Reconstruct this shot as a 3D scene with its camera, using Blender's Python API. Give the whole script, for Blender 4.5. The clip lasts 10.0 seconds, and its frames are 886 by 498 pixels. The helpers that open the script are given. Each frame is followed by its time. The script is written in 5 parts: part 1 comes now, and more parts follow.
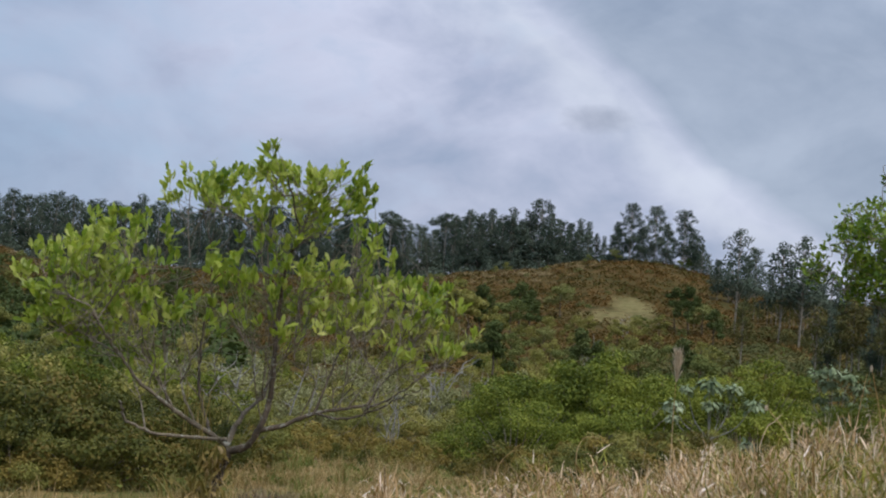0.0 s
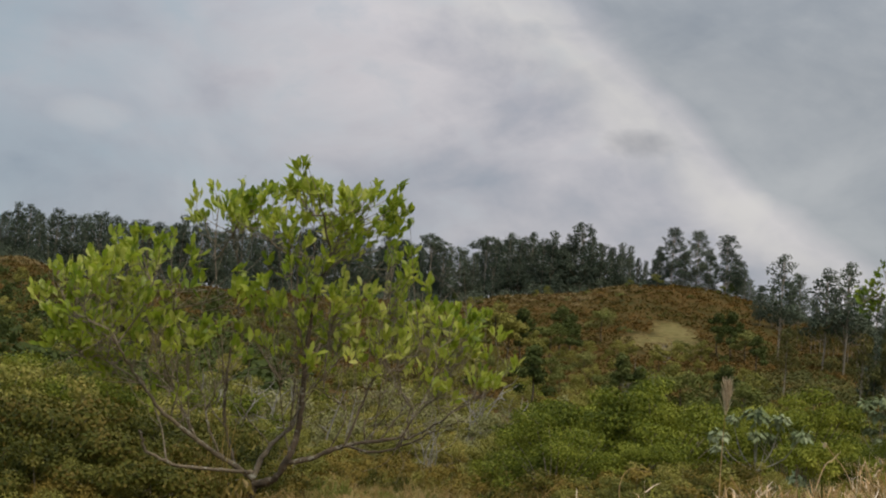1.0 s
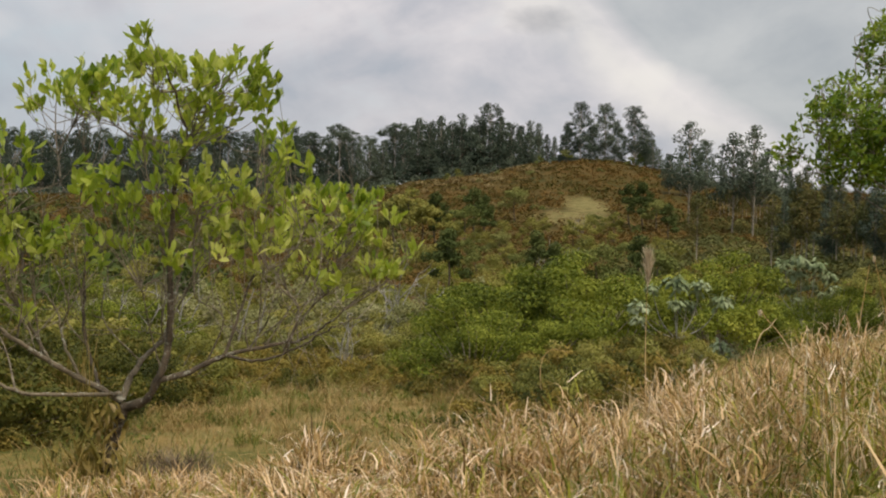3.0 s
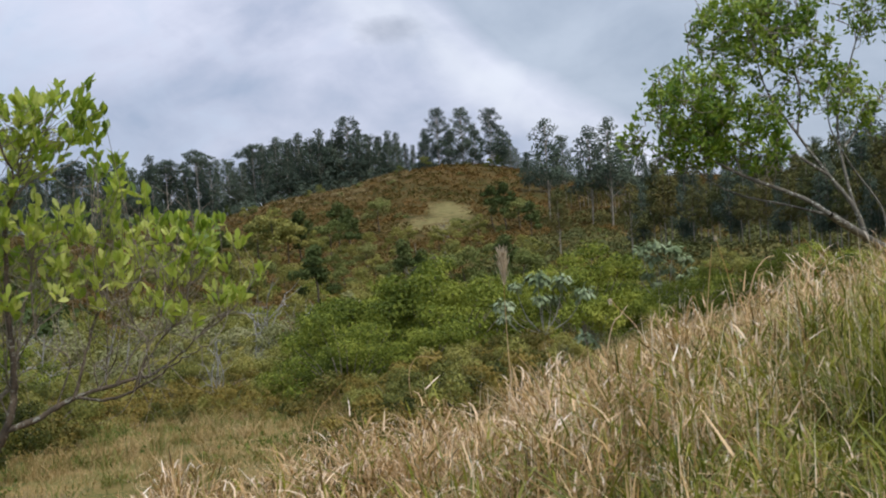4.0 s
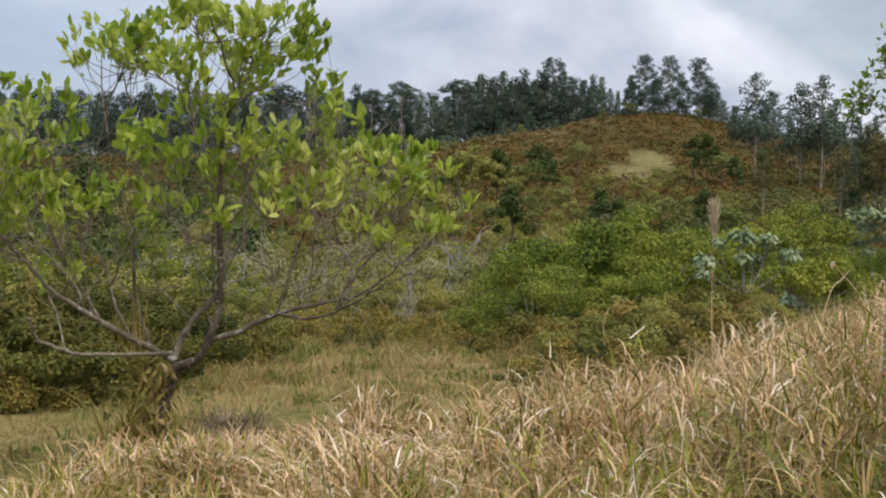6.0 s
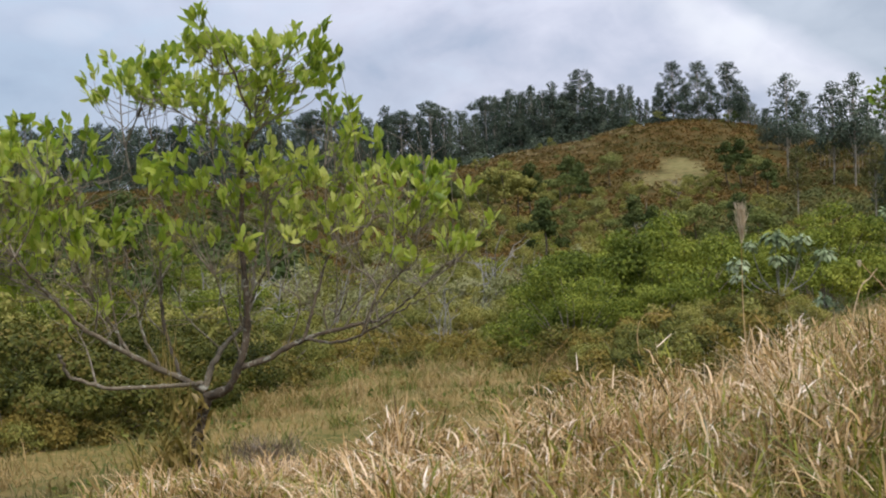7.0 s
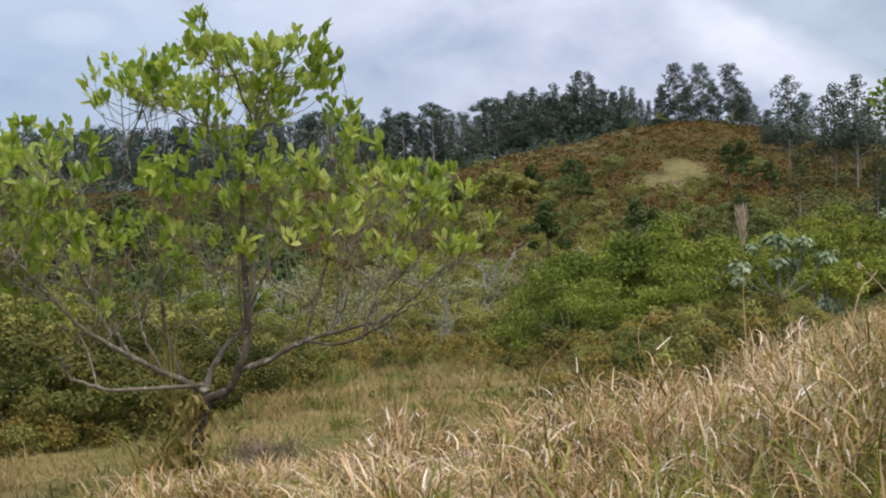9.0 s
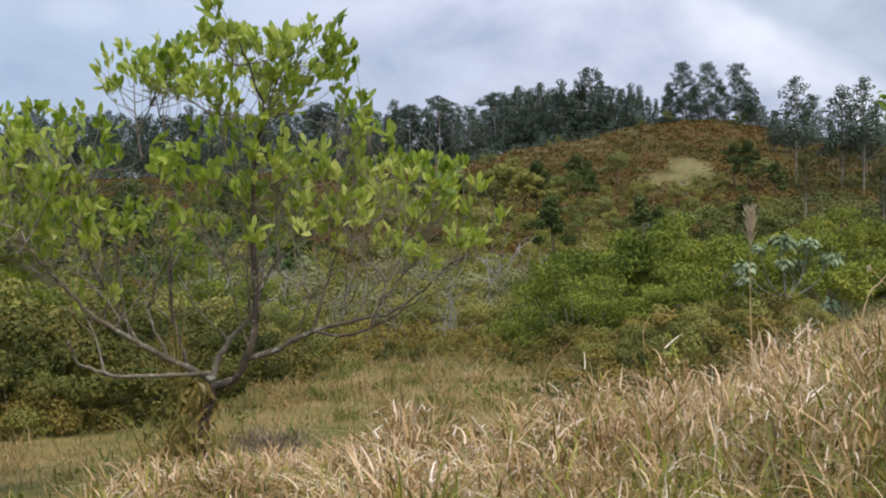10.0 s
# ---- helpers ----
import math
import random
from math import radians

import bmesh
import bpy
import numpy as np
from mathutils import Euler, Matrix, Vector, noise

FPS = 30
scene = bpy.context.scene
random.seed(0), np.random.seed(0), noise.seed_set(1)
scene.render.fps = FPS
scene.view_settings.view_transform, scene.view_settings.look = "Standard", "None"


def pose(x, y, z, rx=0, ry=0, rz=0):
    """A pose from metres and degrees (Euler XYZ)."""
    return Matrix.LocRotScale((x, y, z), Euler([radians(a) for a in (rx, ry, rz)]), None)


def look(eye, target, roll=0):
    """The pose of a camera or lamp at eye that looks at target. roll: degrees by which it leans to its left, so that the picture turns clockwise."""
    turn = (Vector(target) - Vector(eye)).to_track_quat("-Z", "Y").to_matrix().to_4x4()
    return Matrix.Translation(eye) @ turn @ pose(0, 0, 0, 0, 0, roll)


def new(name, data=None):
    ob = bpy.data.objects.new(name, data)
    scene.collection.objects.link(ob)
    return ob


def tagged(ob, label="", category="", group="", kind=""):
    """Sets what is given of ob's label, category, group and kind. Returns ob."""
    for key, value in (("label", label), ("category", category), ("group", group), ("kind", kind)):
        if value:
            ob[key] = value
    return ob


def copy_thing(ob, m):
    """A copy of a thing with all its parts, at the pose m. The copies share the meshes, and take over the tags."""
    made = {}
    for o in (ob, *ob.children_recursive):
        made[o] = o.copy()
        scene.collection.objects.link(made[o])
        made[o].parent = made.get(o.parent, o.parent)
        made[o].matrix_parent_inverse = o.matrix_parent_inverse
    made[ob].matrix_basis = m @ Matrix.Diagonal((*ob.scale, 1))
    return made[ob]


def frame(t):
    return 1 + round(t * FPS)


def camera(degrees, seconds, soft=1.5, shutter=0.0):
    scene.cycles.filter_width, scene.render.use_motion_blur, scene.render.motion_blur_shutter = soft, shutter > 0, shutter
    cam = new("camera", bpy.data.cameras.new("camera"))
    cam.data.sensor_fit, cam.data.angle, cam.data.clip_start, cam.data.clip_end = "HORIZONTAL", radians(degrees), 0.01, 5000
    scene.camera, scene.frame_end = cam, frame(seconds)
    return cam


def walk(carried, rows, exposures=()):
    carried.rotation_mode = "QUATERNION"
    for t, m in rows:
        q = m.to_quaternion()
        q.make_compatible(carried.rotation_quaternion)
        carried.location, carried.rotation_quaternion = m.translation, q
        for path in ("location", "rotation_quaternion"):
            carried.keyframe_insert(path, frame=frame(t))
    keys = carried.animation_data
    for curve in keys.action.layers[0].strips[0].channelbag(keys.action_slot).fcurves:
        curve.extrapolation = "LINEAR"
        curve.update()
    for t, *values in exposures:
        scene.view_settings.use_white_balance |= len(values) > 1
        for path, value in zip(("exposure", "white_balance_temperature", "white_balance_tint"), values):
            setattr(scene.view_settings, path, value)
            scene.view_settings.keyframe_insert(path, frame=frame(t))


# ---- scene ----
cam = camera(38.0, 10.0, soft=2.1)
PATH = [
    (0, (-0.232, -1.782, 1.625), (-0.331, 8.209, 2.023), 4.41),
    (0.5, (-0.274, -1.526, 1.630), (-1.077, 8.434, 2.014), 6.97),
    (1, (-0.227, -1.306, 1.653), (-0.655, 8.670, 2.203), 4.97),
    (1.5, (-0.103, -0.954, 1.658), (0.743, 8.996, 2.183), -0.50),
    (2, (-0.094, -0.691, 1.686), (1.275, 9.209, 2.009), -0.40),
    (2.5, (-0.112, -0.340, 1.649), (0.747, 9.623, 1.587), 1.91),
    (2.7, (-0.127, -0.250, 1.622), (-0.039, 9.745, 1.327), 2.02),
    (3.8, (0.048, -0.198, 1.622), (1.337, 9.715, 1.362), -4.16),
    (4, (0.031, -0.212, 1.623), (1.347, 9.698, 1.392), -4.16),
    (4.5, (0.001, -0.210, 1.623), (1.277, 9.705, 1.380), -3.18),
    (5, (0.029, -0.216, 1.624), (1.324, 9.697, 1.393), -4.05),
    (5.5, (-0.069, -0.116, 1.607), (1.107, 9.808, 1.241), -0.20),
    (6, (-0.049, 0.027, 1.594), (-0.247, 10.005, 0.965), 0.15),
    (6.2, (-0.040, 0.030, 1.590), (-0.362, 10.007, 0.988), -0.72),
    (7.5, (0.048, -0.008, 1.601), (-0.438, 9.970, 1.141), -3.19),
    (8, (0.041, -0.004, 1.602), (-0.446, 9.973, 1.136), -2.98),
    (8.5, (0.024, -0.000, 1.601), (-0.495, 9.975, 1.115), -2.35),
    (9, (0.035, -0.006, 1.600), (-0.451, 9.971, 1.128), -2.72),
    (9.5, (0.005, -0.005, 1.600), (-0.512, 9.969, 1.082), -1.53),
    (10, (0.001, 0.001, 1.601), (-0.516, 9.974, 1.080), -1.44),
]
EXPOSURES = [
    (0.0, -0.28, 5850, 10), (0.4, -0.42, 5750, 10), (0.8, -0.46, 7000, 8), (1.5, -0.47, 7050, 8), (2.1, -0.52, 7450, 8), (2.7, -0.18, 7600, 8),
    (3.8, -0.03, 6020, 9), (5.5, -0.05, 6080, 9), (6.0, 0.08, 6350, 9), (7.5, 0.08, 6130, 10), (10.0, 0.08, 6050, 10),
]
walk(cam, [(t, look(eye, target, roll)) for t, eye, target, roll in PATH], EXPOSURES)


# ---- light ----
def node(tree, kind, **values):
    n = tree.nodes.new(kind)
    for key, value in values.items():
        n.inputs[key.replace("_", " ")].default_value = value
    return n


def ramp(tree, stops, factor):
    r = tree.nodes.new("ShaderNodeValToRGB")
    while len(r.color_ramp.elements) < len(stops):
        r.color_ramp.elements.new(0.5)
    for e, (at, colour) in zip(r.color_ramp.elements, stops):
        e.position, e.color = at, (*colour, 1)
    tree.links.new(factor, r.inputs[0])
    return r.outputs[0]


def mixed(tree, factor, a, b, blend="MIX"):
    m = tree.nodes.new("ShaderNodeMix")
    m.data_type, m.blend_type = "RGBA", blend
    for socket, value in ((m.inputs[0], factor), (m.inputs[6], a), (m.inputs[7], b)):
        if isinstance(value, (int, float)):
            socket.default_value = value
        elif isinstance(value, tuple):
            socket.default_value = (*value, 1)
        else:
            tree.links.new(value, socket)
    return m.outputs[2]


def calc(tree, operation, a, b=0.0, clamp=False):
    m = tree.nodes.new("ShaderNodeMath")
    m.operation, m.use_clamp = operation, clamp
    for socket, value in zip(m.inputs, (a, b)):
        if isinstance(value, (int, float)):
            socket.default_value = value
        else:
            tree.links.new(value, socket)
    return m.outputs[0]


def noise_of(tree, vector, scale, detail=4.0, rough=0.55, distortion=0.0):
    n = node(tree, "ShaderNodeTexNoise", Scale=scale, Detail=detail, Roughness=rough, Distortion=distortion)
    if vector is not None:
        tree.links.new(vector, n.inputs["Vector"])
    return n.outputs[0]


SUN_UP, SUN_TURN = 58.0, 150.0

world = bpy.data.worlds.new("overcast_sky")
scene.world = world
world.use_nodes = True
wt = world.node_tree
wt.nodes.clear()
sky = wt.nodes.new("ShaderNodeTexSky")
sky.sky_type, sky.sun_disc = "NISHITA", False
sky.sun_elevation, sky.sun_rotation = radians(SUN_UP), radians(SUN_TURN)
way = wt.nodes.new("ShaderNodeTexCoord").outputs["Generated"]
split = wt.nodes.new("ShaderNodeSeparateXYZ")
wt.links.new(way, split.inputs[0])
# the cloud deck: directions laid out on a flat ceiling, streaked along one wind
deck = wt.nodes.new("ShaderNodeMapping")
deck.inputs["Rotation"].default_value = (0, radians(28), 0)
deck.inputs["Scale"].default_value = (2.5, 1.8, 4.2)
wt.links.new(way, deck.inputs["Vector"])
billow = noise_of(wt, deck.outputs[0], 1.7, 6.0, 0.52, 0.5)
wisp = noise_of(wt, deck.outputs[0], 5.5, 6.0, 0.55, 0.3)
# a darker bank of cloud behind a slanting front
front = calc(wt, "ADD", calc(wt, "MULTIPLY", split.outputs[0], 0.70), split.outputs[2])
front = calc(wt, "SUBTRACT", front, calc(wt, "MULTIPLY", split.outputs[1], 0.275))
front = calc(wt, "ADD", front, calc(wt, "MULTIPLY", calc(wt, "SUBTRACT", billow, 0.5), 0.15))
bank = calc(wt, "MULTIPLY", calc(wt, "ADD", front, 0.012), 34.0, clamp=True)
mass = calc(wt, "ADD", calc(wt, "MULTIPLY", billow, 0.65), calc(wt, "MULTIPLY", wisp, 0.35))
cloud = ramp(wt, [(0.34, (0.39, 0.455, 0.585)), (0.47, (0.585, 0.605, 0.72)), (0.60, (0.82, 0.81, 0.91))], mass)
dark = ramp(wt, [(0.36, (0.31, 0.365, 0.455)), (0.50, (0.42, 0.475, 0.56)), (0.66, (0.56, 0.61, 0.69))], mass)
# paler rim along the front, bluer cloud away to the left
rim = calc(wt, "SUBTRACT", 1.0, calc(wt, "MULTIPLY", calc(wt, "ABSOLUTE", calc(wt, "ADD", front, 0.038)), 20.0), clamp=True)
cloud = mixed(wt, calc(wt, "MULTIPLY", rim, calc(wt, "MULTIPLY", wisp, 1.2), clamp=True), cloud, (0.90, 0.90, 0.94))
blue = calc(wt, "ADD", calc(wt, "MULTIPLY", split.outputs[0], -2.2), calc(wt, "MULTIPLY", calc(wt, "SUBTRACT", wisp, 0.55), 2.0), clamp=True)
cloud = mixed(wt, calc(wt, "MULTIPLY", blue, 0.75), cloud, (0.40, 0.55, 0.70))
cloud = mixed(wt, calc(wt, "MULTIPLY", bank, 0.9), cloud, dark)


def tuft_of_cloud(cx, cz, rx, rz, strength):
    """A mask for one ragged scrap of cloud ahead."""
    dx = calc(wt, "MULTIPLY", calc(wt, "SUBTRACT", split.outputs[0], cx), 1 / rx)
    dz = calc(wt, "MULTIPLY", calc(wt, "SUBTRACT", split.outputs[2], cz), 1 / rz)
    out = calc(wt, "ADD", calc(wt, "MULTIPLY", dx, dx), calc(wt, "MULTIPLY", dz, dz))
    out = calc(wt, "ADD", out, calc(wt, "MULTIPLY", calc(wt, "SUBTRACT", wisp, 0.5), 3.0))
    ahead = calc(wt, "GREATER_THAN", split.outputs[1], 0.0)
    return calc(wt, "MULTIPLY", calc(wt, "MULTIPLY", calc(wt, "SUBTRACT", 1.0, out, clamp=True), strength), ahead)


cloud = mixed(wt, tuft_of_cloud(0.095, 0.148, 0.034, 0.013, 0.45), cloud, (0.36, 0.37, 0.42))
cloud = mixed(wt, tuft_of_cloud(0.188, 0.106, 0.022, 0.015, 0.5), cloud, (0.97, 0.97, 1.0))
cloud = mixed(wt, tuft_of_cloud(-0.31, 0.130, 0.030, 0.014, 0.28), cloud, (0.84, 0.86, 0.94))
# an overcast sky is brightest overhead
lift = calc(wt, "ADD", 1.0, calc(wt, "MULTIPLY", calc(wt, "MAXIMUM", calc(wt, "SUBTRACT", split.outputs[2], 0.2), 0.0), 1.9))
lifted = wt.nodes.new("ShaderNodeVectorMath")
lifted.operation = "SCALE"
wt.links.new(cloud, lifted.inputs[0])
wt.links.new(lift, lifted.inputs["Scale"])
cloud = lifted.outputs[0]
clear_part, cloud_part = node(wt, "ShaderNodeBackground", Strength=0.1), node(wt, "ShaderNodeBackground", Strength=1.0)
wt.links.new(sky.outputs[0], clear_part.inputs["Color"])
wt.links.new(cloud, cloud_part.inputs["Color"])
both = wt.nodes.new("ShaderNodeMixShader")
both.inputs[0].default_value = 0.92
wt.links.new(clear_part.outputs[0], both.inputs[1])
wt.links.new(cloud_part.outputs[0], both.inputs[2])
wt.links.new(both.outputs[0], wt.nodes.new("ShaderNodeOutputWorld").inputs[0])

sun = new("sun", bpy.data.lights.new("sun", "SUN"))
sun.data.energy, sun.data.angle, sun.data.color = 3.2, radians(16), (1.0, 0.92, 0.80)
sun.matrix_world = pose(0, 0, 40, 90 - SUN_UP, 0, 180 - SUN_TURN)


# ---- materials ----
def leafy(name, colours, through_light=0.35, rough=0.55, gloss=0.3, scale=3.0, speck=0.6):
    """Foliage: one colour an island out of a ramp, blotched, some light passing through."""
    m = bpy.data.materials.new(name)
    m.use_nodes = True
    t = m.node_tree
    bsdf = t.nodes["Principled BSDF"]
    island = t.nodes.new("ShaderNodeNewGeometry").outputs["Random Per Island"]
    object_random = t.nodes.new("ShaderNodeObjectInfo").outputs["Random"]
    where = t.nodes.new("ShaderNodeNewGeometry").outputs["Position"]
    patch = noise_of(t, where, scale, 3.0)
    pick = calc(t, "ADD", calc(t, "MULTIPLY", calc(t, "ADD", calc(t, "MULTIPLY", calc(t, "SUBTRACT", island, 0.5), speck / 0.6), 0.5), 0.6), calc(t, "MULTIPLY", calc(t, "SUBTRACT", object_random, 0.3), 0.4))
    pick = calc(t, "ADD", pick, calc(t, "MULTIPLY", calc(t, "SUBTRACT", patch, 0.44), 1.5), clamp=True)
    n = len(colours)
    colour = ramp(t, [(i / (n - 1), c) for i, c in enumerate(colours)], pick)
    fine = noise_of(t, where, 60.0, 2.0)
    colour = mixed(t, 0.35, colour, ramp(t, [(0.3, (0.55, 0.55, 0.55)), (0.7, (1, 1, 1))], fine), "MULTIPLY")
    t.links.new(colour, bsdf.inputs["Base Color"])
    bsdf.inputs["Roughness"].default_value = rough
    bsdf.inputs["Specular IOR Level"].default_value = gloss
    if through_light:
        glow = t.nodes.new("ShaderNodeBsdfTranslucent")
        t.links.new(mixed(t, 1.0, colour, (1.0, 1.0, 0.7), "MULTIPLY"), glow.inputs["Color"])
        blend = t.nodes.new("ShaderNodeMixShader")
        blend.inputs[0].default_value = through_light
        t.links.new(bsdf.outputs[0], blend.inputs[1])
        t.links.new(glow.outputs[0], blend.inputs[2])
        t.links.new(blend.outputs[0], t.nodes["Material Output"].inputs["Surface"])
    return m


def barky(name, dark, light, patch_scale=9.0, lichen=None):
    m = bpy.data.materials.new(name)
    m.use_nodes = True
    t = m.node_tree
    bsdf = t.nodes["Principled BSDF"]
    where = t.nodes.new("ShaderNodeTexCoord").outputs["Object"]
    broad, fine = noise_of(t, where, patch_scale, 4.0), noise_of(t, where, 70.0, 4.0)
    colour = ramp(t, [(0.35, dark), (0.65, light)], calc(t, "ADD", calc(t, "MULTIPLY", broad, 0.65), calc(t, "MULTIPLY", fine, 0.35)))
    if lichen:
        spots = calc(t, "GREATER_THAN", noise_of(t, where, patch_scale * 2.2, 5.0, 0.6, 0.8), 0.60)
        colour = mixed(t, calc(t, "MULTIPLY", spots, 0.8), colour, lichen)
    t.links.new(colour, bsdf.inputs["Base Color"])
    bsdf.inputs["Roughness"].default_value = 0.9
    bump = node(t, "ShaderNodeBump", Strength=0.6, Distance=0.01)
    t.links.new(fine, bump.inputs["Height"])
    t.links.new(bump.outputs[0], bsdf.inputs["Normal"])
    return m


CLEARING = (32.8, 252.0)


def ground_material():
    m = bpy.data.materials.new("dry_hill_soil")
    m.use_nodes = True
    t = m.node_tree
    bsdf = t.nodes["Principled BSDF"]
    where = t.nodes.new("ShaderNodeTexCoord").outputs["Object"]
    xyz = t.nodes.new("ShaderNodeSeparateXYZ")
    t.links.new(where, xyz.inputs[0])
    x, y = xyz.outputs[0], xyz.outputs[1]
    broad, middle, fine = noise_of(t, where, 0.045, 5.0), noise_of(t, where, 0.7, 5.0), noise_of(t, where, 14.0, 5.0)
    field = ramp(t, [(0.40, (0.08, 0.085, 0.022)), (0.48, (0.155, 0.125, 0.042)), (0.56, (0.235, 0.16, 0.062)), (0.66, (0.30, 0.22, 0.105))],
                 calc(t, "ADD", calc(t, "MULTIPLY", middle, 0.6), calc(t, "MULTIPLY", fine, 0.4)))
    hill = ramp(t, [(0.38, (0.042, 0.044, 0.014)), (0.5, (0.074, 0.053, 0.018)), (0.62, (0.115, 0.068, 0.024))],
                calc(t, "ADD", calc(t, "MULTIPLY", broad, 0.45), calc(t, "MULTIPLY", middle, 0.55)))
    far = calc(t, "MULTIPLY", calc(t, "SUBTRACT", y, 34.0), 0.08, clamp=True)
    colour = mixed(t, far, field, hill)
    # the bare straw-coloured opening in the bracken
    def patch(cx, cy, rx, ry):
        dx = calc(t, "DIVIDE", calc(t, "SUBTRACT", x, cx), rx)
        dy = calc(t, "DIVIDE", calc(t, "SUBTRACT", y, cy), ry)
        return calc(t, "ADD", calc(t, "MULTIPLY", dx, dx), calc(t, "MULTIPLY", dy, dy))

    out = calc(t, "MINIMUM", patch(CLEARING[0], CLEARING[1], 10.0, 14.0), patch(CLEARING[0] + 5.2, CLEARING[1] + 18.0, 5.6, 18.0))
    out = calc(t, "ADD", out, calc(t, "MULTIPLY", calc(t, "SUBTRACT", noise_of(t, where, 0.30, 6.0, 0.65), 0.5), 2.2))
    opening = calc(t, "MULTIPLY", calc(t, "SUBTRACT", 1.0, out), 1.1, clamp=True)
    straw = ramp(t, [(0.3, (0.115, 0.10, 0.036)), (0.7, (0.225, 0.185, 0.08))], middle)
    t.links.new(mixed(t, opening, colour, straw), bsdf.inputs["Base Color"])
    bsdf.inputs["Roughness"].default_value = 1.0
    bsdf.inputs["Specular IOR Level"].default_value = 0.05
    bump = node(t, "ShaderNodeBump", Strength=0.7, Distance=0.05)
    t.links.new(fine, bump.inputs["Height"])
    t.links.new(bump.outputs[0], bsdf.inputs["Normal"])
    return m


SOIL = ground_material()
TREE_LEAF = leafy("bright_broad_leaf", [(0.09, 0.155, 0.018), (0.23, 0.325, 0.034), (0.43, 0.50, 0.075), (0.70, 0.72, 0.23)], 0.55, 0.42, 0.5, 1.2)
RIGHT_LEAF = leafy("green_leaf", [(0.08, 0.15, 0.014), (0.19, 0.28, 0.026), (0.33, 0.40, 0.055), (0.49, 0.52, 0.11)], 0.4, 0.45, 0.4, 1.0)
BUSH_GREEN = leafy("fresh_bush_leaf", [(0.045, 0.066, 0.011), (0.13, 0.16, 0.022), (0.26, 0.285, 0.043), (0.45, 0.45, 0.09)], 0.3, 0.65, 0.12, 0.9, 0.5)
BUSH_OLIVE = leafy("olive_bush_leaf", [(0.095, 0.104, 0.024), (0.195, 0.193, 0.043), (0.295, 0.277, 0.067), (0.38, 0.315, 0.096)], 0.25, 0.65, 0.2, 0.5)
BUSH_BROWN = leafy("browning_bush_leaf", [(0.085, 0.085, 0.02), (0.17, 0.135, 0.03), (0.26, 0.185, 0.042), (0.34, 0.27, 0.07)], 0.25, 0.7, 0.15, 0.5)
BUSH_GREY = leafy("greyish_shrub_leaf", [(0.165, 0.17, 0.066), (0.26, 0.26, 0.112), (0.39, 0.365, 0.19)], 0.2, 0.7, 0.2, 0.5)
SLOPE_LEAF = leafy("dull_slope_leaf", [(0.07, 0.09, 0.026), (0.13, 0.15, 0.042), (0.20, 0.208, 0.066), (0.28, 0.262, 0.10)], 0.2, 0.75, 0.08, 0.15, 0.4)
SLOPE_DARK = leafy("dark_slope_leaf", [(0.042, 0.06, 0.019), (0.075, 0.098, 0.03), (0.12, 0.14, 0.045)], 0.2, 0.75, 0.08, 0.2, 0.4)
THICKET_LEAF = leafy("dark_thicket_leaf", [(0.026, 0.033, 0.008), (0.064, 0.074, 0.013), (0.125, 0.12, 0.023), (0.20, 0.138, 0.038)], 0.25, 0.65, 0.15, 0.9)
SILVER_LEAF = leafy("silvery_palmate_leaf", [(0.12, 0.16, 0.075), (0.235, 0.28, 0.155), (0.38, 0.42, 0.27)], 0.12, 0.8, 0.08, 2.0)
# far eucalyptus green, paled and blued to carry the distance haze in its colour
HAZED_GUM_LEAF = leafy("hazed_eucalyptus_leaf", [(0.032, 0.048, 0.036), (0.062, 0.084, 0.062), (0.10, 0.127, 0.09), (0.15, 0.172, 0.122)], 0.15, 0.75, 0.1, 0.25, 0.35)
BRACKEN = leafy("rusty_bracken", [(0.06, 0.068, 0.02), (0.105, 0.082, 0.024), (0.145, 0.088, 0.028), (0.175, 0.10, 0.034), (0.21, 0.15, 0.065)], 0.15, 0.85, 0.05, 0.1, 0.4)
DRY_BLADE = leafy("straw_blade", [(0.09, 0.053, 0.016), (0.43, 0.265, 0.10), (0.78, 0.55, 0.325), (1.0, 0.87, 0.71)], 0.25, 0.6, 0.25, 1.2)
GREEN_BLADE = leafy("green_blade", [(0.055, 0.07, 0.007), (0.16, 0.172, 0.017), (0.31, 0.295, 0.036), (0.56, 0.46, 0.12)], 0.3, 0.55, 0.3, 1.2)
FIELD_BLADE = leafy("field_blade", [(0.12, 0.112, 0.03), (0.245, 0.182, 0.06), (0.37, 0.25, 0.105), (0.50, 0.37, 0.195)], 0.25, 0.7, 0.15, 0.8)
FRESH_BLADE = leafy("fresh_field_blade", [(0.075, 0.09, 0.024), (0.135, 0.142, 0.04), (0.205, 0.195, 0.07), (0.32, 0.27, 0.13)], 0.25, 0.7, 0.15, 0.8)
DRY_TUSSOCK = leafy("brown_tussock", [(0.13, 0.105, 0.03), (0.26, 0.18, 0.065), (0.40, 0.275, 0.12), (0.56, 0.43, 0.25)], 0.25, 0.7, 0.15, 0.9)
WEED = leafy("green_weed", [(0.08, 0.105, 0.018), (0.14, 0.165, 0.03), (0.22, 0.235, 0.05)], 0.25, 0.6, 0.2, 1.0)
WOOD_LEAF = leafy("dull_wood_leaf", [(0.052, 0.065, 0.026), (0.095, 0.102, 0.036), (0.15, 0.133, 0.046), (0.235, 0.162, 0.058)], 0.2, 0.75, 0.08, 0.12, 0.4)
PLUME = leafy("cream_plume", [(0.50, 0.40, 0.29), (0.68, 0.57, 0.44), (0.85, 0.75, 0.60)], 0.3, 0.7, 0.1, 6.0)
